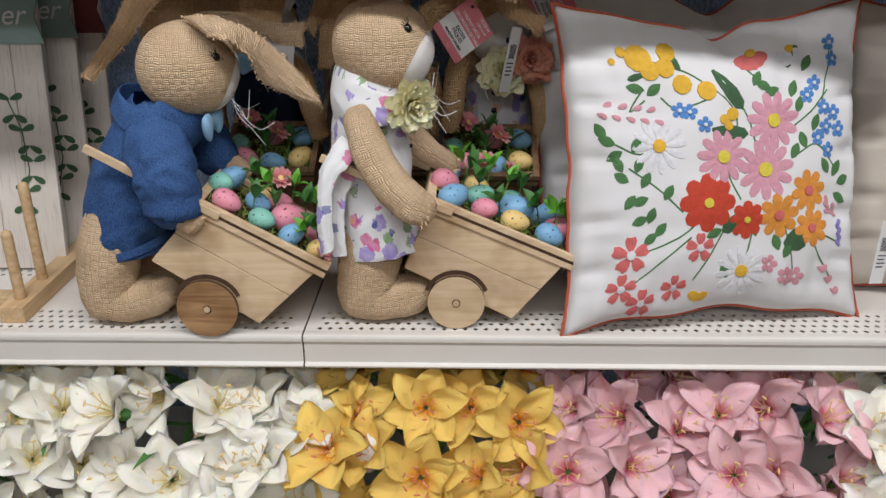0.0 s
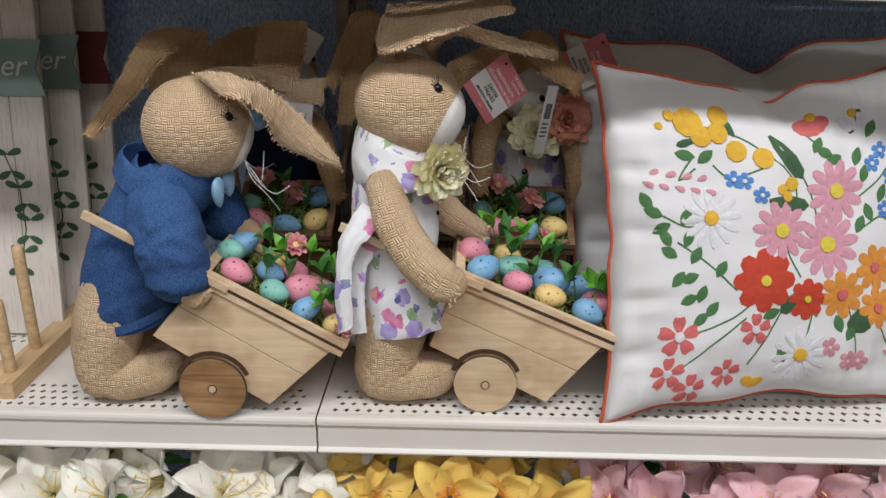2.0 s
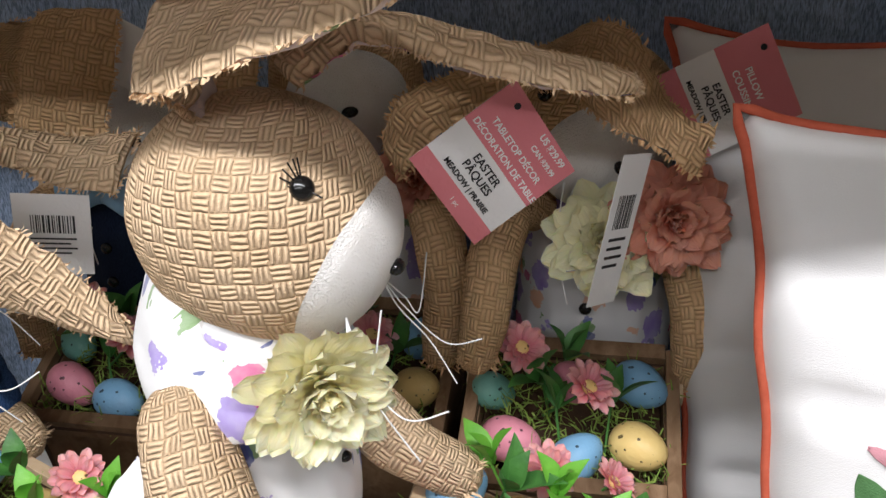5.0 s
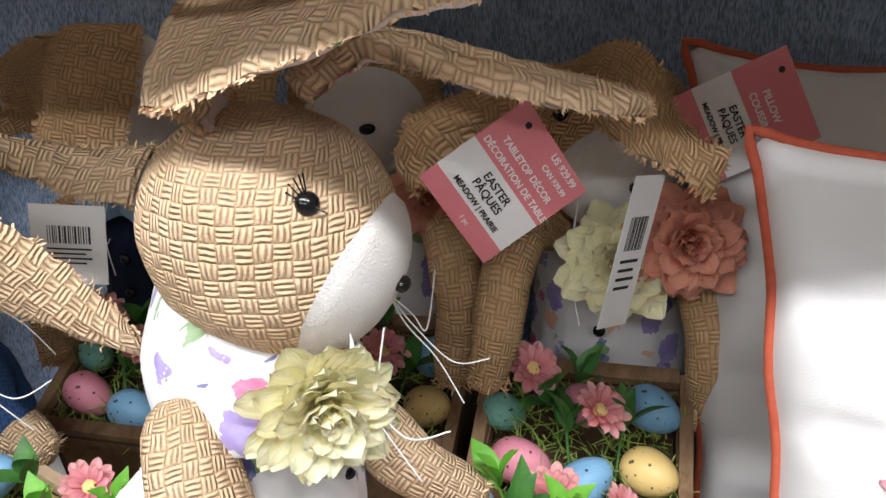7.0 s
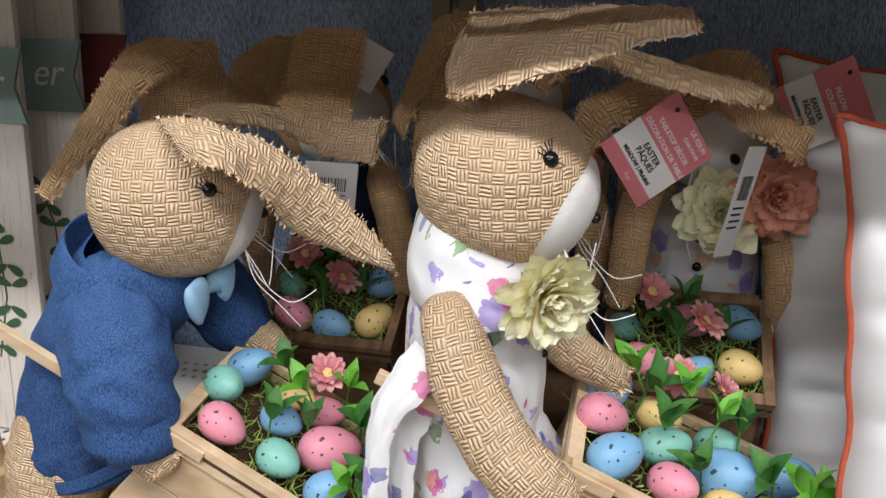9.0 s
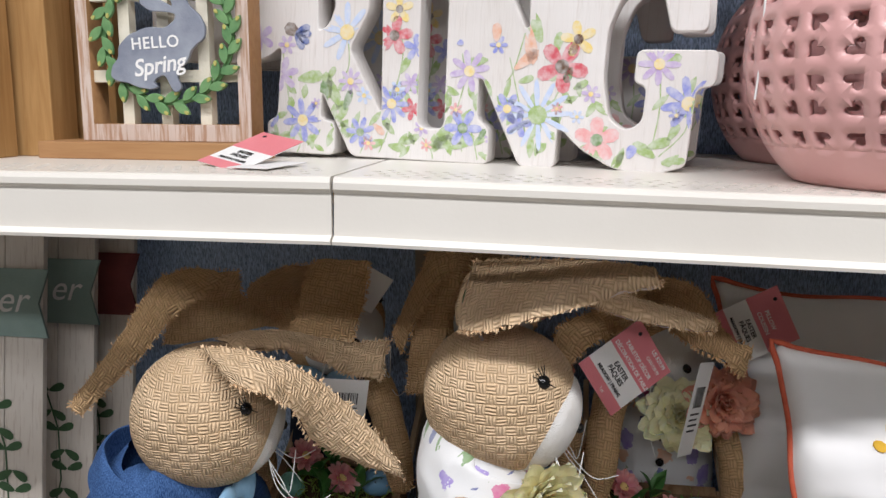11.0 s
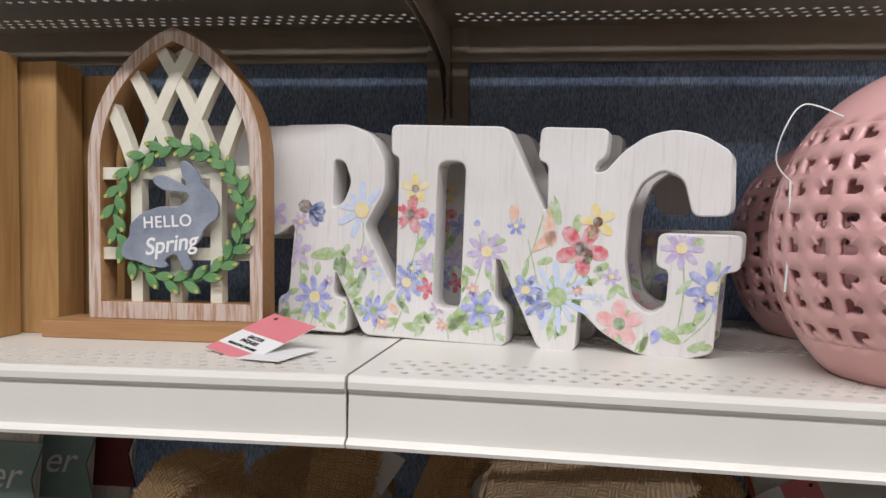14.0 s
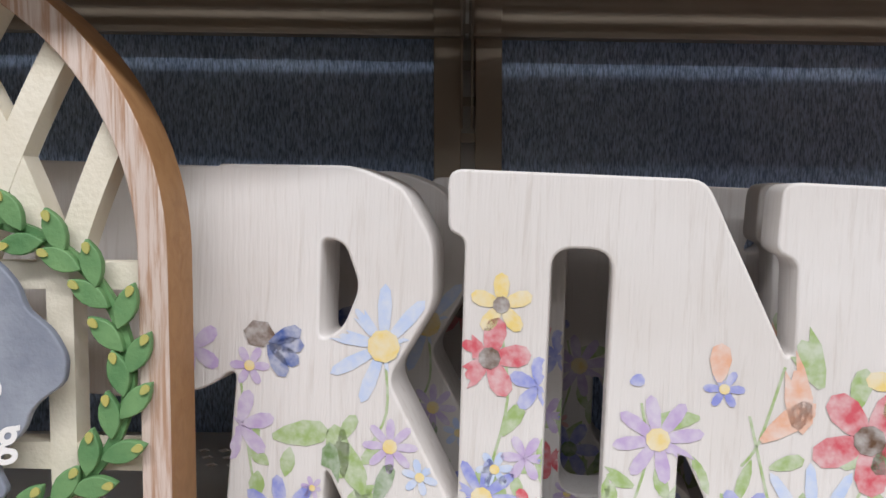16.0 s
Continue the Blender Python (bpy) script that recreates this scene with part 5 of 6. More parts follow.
stitch_polys([oval(4, 60, 32, 9, -55), oval(0, 22, 26, 8, -8), oval(28, -28, 24, 9, 215), oval(55, 58, 16, 8, 60), oval(-16, 58, 12, 5, 120), oval(-38, 56, 12, 4, 200), oval(52, -52, 16, 14, 20)], "dark_green", "sewn_leaf")
stitch_polys([[(x + r * math.cos(k * 0.63), y + r * math.sin(k * 0.63)) for k in range(10)] for x, y, r in ((-42, 65, 8), (-36, 58, 6), (-24, 70, 6), (-26, 60, 6), (-16, 50, 6), (-1, 46, 6), (-52, 68, 3), (-58, 62, 2), (15, 31, 4), (9, 28, 3), (12, 24, 3))], "yellow", "sewn_bud", 0.002)
for x, y, r in ((43, 26, 18), (8, 5, 17), (37, -4, 19)):
    sewn_flower(x, y, r, 11, "pink", "lemon", 10, 1.25)
for x, y in ((-33, 13), (23, -68)):
    sewn_flower(x, y, 17, 12, "white", "yellow", 5, 1.0)
for x, y, r in ((-2, -23, 18), (25, -35, 12)):
    sewn_flower(x, y, r, 8, "red", "", 0, 1.5)
    sewn_flower(x, y, r * 0.72, 7, "red", "lemon", 20, 1.5)
for x, y, r in ((47, -33, 14), (68, -18, 13), (71, -41, 12)):
    sewn_flower(x, y, r, 8, "orange", "coral", 12, 1.3)
for x, y, r in ((-50, -52, 12), (-54, -73, 10), (-40, -84, 10), (-6, -51, 10), (-20, -76, 9)):
    sewn_flower(x, y, r, 5, "coral", "white", 18, 1.0, True)
sewn_flower(30, 70, 12, 6, "coral", "yellow", 215, 1.2, False, 140)
sewn_flower(57, 70, 11, 6, "white", "yellow", 205, 1.0, False, 160)
for x, y in ((-4, 25), (-19, 34), (-13, 33), (68, 40), (74, 47), (80, 32), (82, 20), (88, 28), (92, 18), (76, 14), (84, 6), (86, 70), (88, 60)):
    sewn_flower(x, y, 5, 5, "blue", "white", 10, 1.2)
stitch_polys([oval(-70 + 4.4 * k, 34 - 0.4 * k + (2.5 if k % 2 else -2.5), 6, 3, 20 if k % 2 else -20) for k in range(9)] + [oval(84 + 2 * k, -28 - 1.5 * k, 7, 3, 100 + 40 * (k % 3)) for k in range(5)] + [oval(79 + 2.6 * k, -66 - 3.4 * k, 6, 3.4, -20 + 80 * (k % 2)) for k in range(6)], "rose", "sewn_spike", 0.0016)
stitch_polys([oval(93 + (k % 2) * 2, -40 - 2.4 * k, 5, 3, 60 + 70 * (k % 2)) for k in range(6)], "mauve", "sewn_spike", 0.0016)
for x, y in ((62, -72), (54, -72), (42, -64)):
    sewn_flower(x, y, 6, 5, "rose", "", 0, 1.2)
sewn_flower(-2, -80, 7, 5, "yellow", "", 200, 1.1, False, 150)

# ---- word sign of joined letters on the upper shelf ----
MM = 0.001
LETTER_TOP = [(-120, 180), (4, 180), (5, 181), (63, 182), (84, 174), (97, 152), (98, 126), (80, 94), (109, 42), (111, 42), (110, 154), (103, 157), (102, 182), (203, 181), (236, 114), (239, 115), (238, 151), (230, 154), (231, 181), (286, 180), (284, 158), (277, 153), (275, 145), (284, 146), (297, 162), (315, 175), (336, 180), (357, 176), (379, 163)]
LETTER_LOW = [(380, 114), (352, 113), (344, 142), (328, 149), (312, 138), (303, 114), (302, 76), (308, 44), (322, 34), (335, 42), (336, 70), (326, 73), (327, 99), (390, 100), (389, 72), (375, 70), (372, 8), (350, 1), (330, 0), (312, 4), (286, 18), (267, 36), (266, 0), (236, 0), (201, 72), (198, 72), (198, 38), (209, 30), (209, 0), (83, 0), (54, 56), (53, 31), (67, 30), (67, 0), (0, 0), (0, 28), (10, 32), (14, 95), (0, 84), (-30, 78), (-120, 78)]
BOWL = [(50, 152), (60, 150), (67, 132), (60, 114), (50, 108)]
SLOT = [(145, 152), (169, 152), (169, 28), (145, 28)]


def inside(p, loop):
    hit = False
    for (x0, y0), (x1, y1) in zip(loop, loop[1:] + loop[:1]):
        if (y0 > p[1]) != (y1 > p[1]) and p[0] < (x1 - x0) * (p[1] - y0) / (y1 - y0) + x0:
            hit = not hit
    return hit


PAINT = {"peri": (0.26, 0.29, 0.66), "sky": (0.50, 0.60, 0.82), "lilac": (0.50, 0.38, 0.62), "crimson": (0.62, 0.10, 0.13), "sunny": (0.80, 0.62, 0.22), "leafy": (0.32, 0.45, 0.16), "deep": (0.16, 0.27, 0.10), "peach": (0.76, 0.42, 0.28), "brown": (0.12, 0.06, 0.03), "navy": (0.07, 0.12, 0.36), "blush": (0.76, 0.36, 0.36)}
for key, c in PAINT.items():
    m = material("watercolour_" + key, c, 0.6)
    v = coords(m, "Object")
    pale = tuple(0.45 * q + 0.42 for q in c)
    link(m, ramp(m, noisy(m, v, 140.0, 3.0), [(0.36, c), (0.66, pale)]), bsdf(m).inputs["Base Color"])
    M["w_" + key] = m


def word_sign(m, label, full):
    sign = empty("word_sign", m, label, "word sign", "spring signs")
    outer = rounded([(x * MM, z * MM) for x, z in LETTER_TOP + LETTER_LOW], 0.0065, 4)
    bowl, slot = rounded([(x * MM, z * MM) for x, z in BOWL], 0.006), rounded([(x * MM, z * MM) for x, z in SLOT], 0.009)
    part("board", outline_mesh([outer, bowl, slot], 0.030, 0.0012), "letters", sign, smooth=False)

    def ok(p):
        return inside(p, outer) and not inside(p, bowl) and not inside(p, slot)

    def paint(shapes, key, y, name=""):
        name = name or ("painted_leaf" if key in ("leafy", "deep") else "painted_flower")
        if full and name == "painted_leaf" and len(shapes) > 1:
            for one in shapes:
                paint([one], key, y)
            return
        bm = bmesh.new()
        for pts in shapes:
            n = len(pts)
            c = (sum(p[0] for p in pts) / n, sum(p[1] for p in pts) / n)
            ring = [(c[0] + (p[0] - c[0]) * f, c[1] + (p[1] - c[1]) * f) for f in (0.5, 1.0) for p in pts]
            for j in range(n):
                k = (j + 1) % n
                for quad in ((c, ring[j], ring[k]), (ring[j], ring[n + j], ring[n + k], ring[k])):
                    if all(ok(q) for q in quad):
                        bm.faces.new([bm.verts.new((q[0], y, q[1])) for q in quad])
        if bm.faces:
            part(name, bm, "w_" + key, sign, smooth=False)
        else:
            bm.free()

    def mm(shapes):
        return [[(x * MM, z * MM) for x, z in s] for s in shapes]

    def star(x, z, r, count, key, heart, turn=0, wide=1.1):
        paint(mm([oval(x, z, r, r * wide * 2.2 / count, turn + 360 * k / count, 10) for k in range(count)]), key, -0.0004)
        if heart:
            paint(mm([[(x + 0.27 * r * math.cos(k * 0.7), z + 0.27 * r * math.sin(k * 0.7)) for k in range(9)]]), heart, -0.0007)

    def stalk(pts, key="leafy", w=1.1):
        P, _ = smooth_path([(x, z, 0) for x, z in pts], [(0, 0)] * len(pts), 5)
        quads = []
        for a, b in zip(P, P[1:]):
            s = Vector((-(b - a).y, (b - a).x, 0)).normalized() * (w / 2)
            quads.append([tuple(q[:2]) for q in (a - s, b - s, b + s, a + s)])
        paint(mm(quads), key, -0.0002, "painted_stem")

    for pts in ([(36, 26), (34, 10), (30, 0)], [(16, 90), (20, 60), (26, 30)], [(78, 108), (80, 80), (70, 60)], [(126, 120), (130, 90), (124, 60)], [(122, 45), (118, 25), (110, 5)], [(183, 92), (186, 70), (180, 40), (186, 10)], [(224, 90), (232, 60), (240, 30)], [(236, 110), (228, 80), (222, 70)], [(262, 96), (268, 70), (255, 40), (250, 10)], [(345, 90), (348, 55), (344, 20)], [(372, 55), (368, 35), (350, 15)], [(300, 34), (305, 20), (300, 10)], [(94, 30), (96, 15), (92, 3)], [(190, 40), (196, 20), (200, 4)], [(150, 20), (158, 10), (160, 2)]):
        stalk(pts)
    leaves = [(22, 60, 10, 80), (30, 66, 26, 10), (62, 50, 24, 100), (72, 44, 26, 120), (60, 66, 14, 60), (82, 14, 16, 40), (70, 30, 18, 60), (116, 16, 18, 200), (118, 12, 18, -10), (128, 74, 16, 60), (132, 60, 14, 20), (154, 12, 26, 20), (160, 8, 26, 60), (176, 12, 24, 30), (186, 16, 16, 150), (196, 16, 18, 40), (200, 10, 16, -20), (182, 58, 16, 160), (206, 88, 18, 190), (250, 102, 28, 115)]
    paint(mm([oval(x, z, ln, ln * 0.42, a) for x, z, ln, a in leaves]), "leafy", -0.0003)
    leaves = [(262, 94, 18, 80), (270, 80, 14, 210), (278, 66, 14, 30), (246, 24, 26, 80), (256, 40, 20, 60), (228, 40, 22, 120), (340, 22, 20, 20), (348, 14, 22, 150), (352, 10, 26, 10), (356, 28, 16, 60), (344, 92, 18, 5), (310, 12, 20, 170), (20, 8, 16, 60), (46, 4, 14, 100), (12, 14, 12, 20), (290, 44, 14, 60), (232, 70, 14, 20), (70, 20, 14, 20), (170, 30, 12, 60), (284, 60, 12, 100)]
    paint(mm([oval(x, z, ln, ln * 0.42, a) for x, z, ln, a in leaves]), "leafy", -0.00035)
    paint(mm([oval(58, 42, 24, 8, 95), oval(76, 40, 20, 7, 70), oval(200, 20, 12, 5, 60), oval(276, 84, 14, 7, 250)]), "deep", -0.0004)
    r = random.Random(31)
    paint(mm([oval(r.uniform(-5, 380), r.uniform(1, 62), r.uniform(11, 21), r.uniform(4.5, 7.5), r.uniform(25, 155), 12, leaf=True) for _ in range(85)]), "leafy", -0.00025)
    for k in range(14):
        star(r.uniform(5, 380), r.uniform(8, 75), r.uniform(5, 8), 6, r.choice(("lilac", "peri", "sky", "blush")), "sunny", r.uniform(0, 60))
    star(78, 108, 26, 9, "sky", "sunny", 10, 0.9)
    star(20, 96, 9, 6, "lilac", "sunny")
    star(-6, 102, 14, 5, "lilac", "", 40)
    paint(mm([oval(28, 106, 16, 7, a) for a in (-60, -30, 0, 25)]), "navy", -0.0005)
    paint(mm([[(24 + 7 * math.cos(k), 110 + 6 * math.sin(k)) for k in range(6)]]), "brown", -0.0006)
    star(122, 106, 17, 5, "crimson", "brown", 80, 1.2)
    star(126, 128, 13, 5, "sunny", "brown", 20, 1.1)
    star(36, 30, 20, 8, "peri", "sunny", 8)
    star(121, 48, 17, 9, "peri", "sunny", 0)
    star(92, 22, 14, 7, "peri", "deep", 20)
    star(186, 30, 17, 6, "peri", "deep", 60)
    star(190, 78, 18, 8, "lilac", "sunny", 12)
    star(142, 96, 12, 5, "peri", "", 90)
    star(138, 66, 10, 6, "lilac", "", 0)
    star(140, 44, 10, 5, "crimson", "", 40)
    star(82, 66, 12, 8, "lilac", "sunny")
    star(16, 70, 16, 6, "lilac", "", 15)
    star(268, 84, 22, 5, "crimson", "brown", 60, 1.2)
    star(280, 106, 15, 5, "sunny", "brown", 30, 1.1)
    star(250, 44, 30, 12, "sky", "leafy", 5, 0.8)
    star(224, 48, 14, 6, "peri", "sunny", 0)
    star(234, 36, 12, 5, "peri", "", 220)
    star(345, 88, 17, 8, "lilac", "sunny", 0)
    star(370, 58, 22, 8, "peri", "sunny", 12)
    star(300, 26, 19, 5, "blush", "deep", 20, 1.3)
    star(214, 100, 8, 6, "peri", "sunny")
    paint(mm([oval(238, 118, 34, 10, -80), oval(228, 80, 26, 9, 40), oval(104, 30, 14, 6, -40), oval(212, 102, 16, 8, 90)]), "peach", -0.0005)
    paint(mm([oval(326, 12, 12, 8, 70), oval(178, 100, 6, 5, 20), oval(4, 22, 14, 6, 60)]), "peri", -0.0005)
    return sign


SIGN_TURN = math.degrees(math.atan2(-0.052, 0.388))
word_sign(pose(-0.117, 0.190, Z2 + 0.0052, 0, 2.1, SIGN_TURN), "white wooden letters spelling out RING, painted with spring flowers", True)
word_sign(pose(-0.101, 0.256, Z2 + 0.0042, 0, 1.6, SIGN_TURN), "second white letter sign standing close behind the first", False)
word_sign(pose(-0.128, 0.330, Z2 + 0.0042, 0, 1.6, SIGN_TURN), "third white letter sign in the shade at the back", False)

# ---- arched window decoration ----
arch = empty("arch_window_sign", pose(-0.1940, 0.147, Z2, 0, 0, -2), "whitewashed wooden arch window with green wreath and slate rabbit", "decoration")
W2, SPRING, RISE = 0.0812, 0.135, 0.116
bm = bmesh.new()
box(bm, (-0.112, -0.022, 0.0), (0.090, 0.030, 0.015), 0.001)
part("base", bm, "basewood", arch, smooth=False)
RAD = (RISE ** 2 + W2 ** 2) / (2 * W2)


def gothic(half, low, n=18):
    r = (RISE ** 2 + W2 ** 2) / (2 * W2) - (W2 - half)
    top = math.sqrt(max(1e-9, r * r - (r - half) ** 2))
    a1 = math.atan2(top, -(r - half)) if half < r else math.pi / 2
    cx = r - half
    right = [(-cx + r * math.cos(t), SPRING + 0.015 + r * math.sin(t)) for t in (k / n * math.acos(cx / r) for k in range(n + 1))]
    return [(half, low)] + right + [(-x, z) for x, z in right[::-1][1:]] + [(-half, low)]


bm = outline_mesh([gothic(W2, 0.0152), gothic(W2 - 0.0115, 0.030)], 0.026, 0.0006)
bm.normal_update()
for f in bm.faces:
    f.material_index = 0 if abs(f.normal.y) > 0.5 else 1
part("frame", bm, ["archwood", "basewood"], arch, smooth=False)
bm = bmesh.new()
LAT = []
z0, zs = 0.028, SPRING + 0.015
inner = gothic(W2 - 0.006, 0.02)
for mx in (-0.037, 0.0, 0.037):
    LAT.append([(mx, z0), (mx, zs - 0.011)])
    for s in (-1, 1):
        arc = []
        for k in range(20):
            d = 0.14 * k / 19
            q = (mx + s * (0.30 * d + 1.5 * d * d), zs - 0.012 + d)
            arc.append(q)
            if not inside(q, inner):
                break
        if len(arc) > 1:
            LAT.append(arc)
for z in (0.072, 0.142):
    LAT.append([(-W2 + 0.006, z), (W2 - 0.006, z)])
for k, line in enumerate(LAT):
    bm = bmesh.new()
    strip(bm, [(x, 0.004 + 0.00012 * k, z) for x, z in line], 0.0105, 0.011)
    part("tracery_bar", bm, "cream", arch, smooth=False)
# wreath of leaves
bm = bmesh.new()
CX, CZ, RX, RZ = 0.006, 0.106, 0.0600, 0.0572
ringp = [(CX + RX * math.cos(t), -0.001, CZ + RZ * math.sin(t)) for t in (2 * math.pi * k / 60 for k in range(61))]
strip(bm, ringp, 0.0045, 0.003)
part("wreath_ring", bm, "wreath", arch, smooth=False)
for k in range(42):
    t = 2 * math.pi * k / 42
    out = 1 if k % 2 else -1
    ang = math.degrees(t) + 90 + 30 * out + 8 * math.sin(k * 2.1)
    px, pz = CX + RX * math.cos(t), CZ + RZ * math.sin(t)
    lf = [(x, z) for x, z in oval(px, pz, 0.0185, 0.0085, ang, 16, leaf=True)]
    part("wreath_leaf", outline_mesh([lf], 0.0035, 0.0005), "wreath", arch, smooth=False).location = (0, -0.004 - 0.0002 * (k % 3), 0)
    tip = [(x, z) for x, z in oval(px + 0.0130 * math.cos(radians(ang)), pz + 0.0130 * math.sin(radians(ang)), 0.0045, 0.0030, ang, 10)]
    part("leaf_tip", outline_mesh([tip], 0.0008), "wreath_tip", arch, smooth=False).location = (0, -0.0052, 0)
# slate rabbit plaque
PLAQUE = [(-48, 70), (-46, 80), (-40, 86), (-40, 96), (-30, 106), (-14, 112), (1, 111), (9, 117), (11, 122), (4, 124), (-11, 125), (-19, 131), (-20, 137), (-12, 139), (2, 132), (9, 128), (4, 140), (3, 148), (6, 151), (13, 146), (19, 138), (21, 130), (30, 122), (35, 112), (34, 102), (27, 97), (22, 92), (19, 83), (12, 77), (9, 70), (13, 61), (10, 57), (6, 57), (2, 65), (-1, 72), (-8, 69), (-11, 65), (-7, 61), (-13, 59), (-25, 61), (-33, 65), (-42, 66)]
rab = part("plaque", outline_mesh([rounded([(x * MM * 1.1, z * MM) for x, z in PLAQUE], 0.004, 4)], 0.004, 0.0007), "grey", arch, "slate grey painted rabbit cut from board", smooth=False)
rab.location = (0.007, -0.0075, 0.001)
lettering("HELLO", 0.0140, "ink_white", rab, pose(-0.0085, -0.0003, 0.0985, 90, -3, 0), 1.1, 0.0, 0.0002)
lettering("Spring", 0.0200, "ink_white", rab, pose(-0.0060, -0.0003, 0.0795, 90, -8, 0), 0.98, 0.25, 0.0003)

# ---- wooden frames ----
for x0, x1, y0, y1, top in ((-0.56, -0.338, 0.108, 0.146, 0.245), (-0.50, -0.306, 0.152, 0.192, 0.241), (-0.46, -0.270, 0.200, 0.24, 0.236)):
    fr = empty("wooden_frame", pose(x1, y0, Z2), "honey stained deep wooden frame standing on edge", "picture frame", "frames on the upper shelf")
    w, d = x1 - x0, y1 - y0
    for lo, hi in (((-0.044, 0, 0), (0, d, top)), ((-w, 0, 0), (-w + 0.02, d, top)), ((-w + 0.0205, 0.001, 0), (-0.0445, d - 0.001, 0.02)), ((-w + 0.0205, 0.001, top - 0.02), (-0.0445, d - 0.001, top))):
        bm = bmesh.new()
        box(bm, lo, hi, 0.0012)
        part("frame_side", bm, "oakbox", fr, smooth=False)
    bm = bmesh.new()
    box(bm, (-w + 0.0205, d * 0.6, 0.0205), (-0.0445, d * 0.6 + 0.003, top - 0.0205))
    part("back_board", bm, "oakbox", fr, smooth=False)

# ---- pierced lanterns ----


def heart_point(t):
    x = 16 * math.sin(t) ** 3
    y = 13 * math.cos(t) - 5 * math.cos(2 * t) - 2 * math.cos(3 * t) - math.cos(4 * t)
    return x / 17, (y + 2) / 17


def lantern(c, r, label):
    top = empty("lantern", Matrix.Translation(c), label, "lantern", "pierced lanterns")
    bm = bmesh.new()

    def wall(lon, lat):
        k = 1.0 if lat > -0.85 else 0.98
        return Vector((r * math.cos(lat) * math.cos(lon) * k, r * math.cos(lat) * math.sin(lon) * k, r * math.sin(lat) * 1.03))

    cols, rows = 32, 8
    lat0, lat1 = -0.56, 0.66
    n = 16
    for i in range(cols):
        for j in range(rows):
            a0, a1 = 2 * math.pi * i / cols, 2 * math.pi * (i + 1) / cols
            b0, b1 = lat0 + (lat1 - lat0) * j / rows, lat0 + (lat1 - lat0) * (j + 1) / rows
            sx, sy = (0.10 if i % 2 == 0 else -0.10), 0.0
            turn = radians({(0, 0): -45, (1, 0): 45, (0, 1): -135, (1, 1): 135}[(i % 2, j % 2)]) + math.pi
            outer, hole = [], []
            for k in range(n):
                t = 2 * math.pi * k / n
                hx, hy = heart_point(t)
                hx, hy = hx * 0.355, hy * 0.355
                q = (hx * math.cos(turn) - hy * math.sin(turn), hx * math.sin(turn) + hy * math.cos(turn))
                hole.append((0.5 + sx + q[0], 0.5 + sy + q[1]))
                ang = math.atan2(q[1], q[0])
                outer.append(ang)
            # square ring with one point for each point of the heart
            order = sorted(range(n), key=lambda k: outer[k])
            hole = [hole[k] for k in order]
            ring = []
            for k in range(n):
                t = -math.pi + 2 * math.pi * (k + 0.5) / n
                cx, cy = math.cos(t), math.sin(t)
                q = max(abs(cx), abs(cy))
                ring.append((0.5 + 0.5 * cx / q, 0.5 + 0.5 * cy / q))
            P = [bm.verts.new(wall(a0 + (a1 - a0) * x, b0 + (b1 - b0) * y)) for x, y in ring]
            Q = [bm.verts.new(wall(a0 + (a1 - a0) * x, b0 + (b1 - b0) * y)) for x, y in hole]
            for k in range(n):
                l = (k + 1) % n
                (x0, y0), (x1, y1) = ring[k], ring[l]
                f = bm.faces.new((P[k], P[l], Q[l], Q[k]))
                if abs(x0 - x1) > 1e-6 and abs(y0 - y1) > 1e-6:
                    xx = round(x0) if abs(x0 - 0.5) > 0.4999 else round(x1)
                    yy = round(y0) if abs(y0 - 0.5) > 0.4999 else round(y1)
                    v = bm.verts.new(wall(a0 + (a1 - a0) * xx, b0 + (b1 - b0) * yy))
                    bm.faces.new((P[k], v, P[l]))
    for lo, hi, m in ((-0.86, lat0, 6), (lat1, 1.25, 8)):
        for i in range(cols * 2):
            for j in range(m):
                a0, a1 = math.pi * i / cols, math.pi * (i + 1) / cols
                b0, b1 = lo + (hi - lo) * j / m, lo + (hi - lo) * (j + 1) / m
                bm.faces.new([bm.verts.new(wall(*q)) for q in ((a0, b0), (a1, b0), (a1, b1), (a0, b1))])
    bmesh.ops.remove_doubles(bm, verts=bm.verts, dist=0.0002)
    bmesh.ops.recalc_face_normals(bm, faces=bm.faces)
    ob = part("body", bm, "pot", top)
    mod = ob.modifiers.new("wall", "SOLIDIFY")
    mod.thickness, mod.offset = 0.0045, -1
    bm = bmesh.new()
    bmesh.ops.create_cone(bm, cap_ends=True, segments=48, radius1=r * 0.63, radius2=r * 0.635, depth=0.006, matrix=Matrix.Translation((0, 0, -r * 0.770)))
    part("foot", bm, "cream", top)
    return top


lantern((0.410, 0.108, 1.6345), 0.1235, "pink glazed ceramic lantern pierced with hearts")
lantern((0.405, 0.333, 1.6225), 0.1075, "darker pink ceramic lantern behind the first")
bm = bmesh.new()
strand(bm, [(0.3215, 0.0676, 1.718), (0.300, 0.078, 1.728), (0.286, 0.072, 1.712), (0.282, 0.080, 1.69), (0.294, 0.085, 1.675), (0.304, 0.090, 1.672)], 0.0006)
strand(bm, [(0.292, 0.082, 1.676), (0.2915, 0.082, 1.63), (0.289, 0.080, 1.60)], 0.0009)
tagged(part("tag_string", bm, "thread_white"), "thin white tag loop hanging from the lantern", "string")

# ---- standing plank signs on pegged bases ----


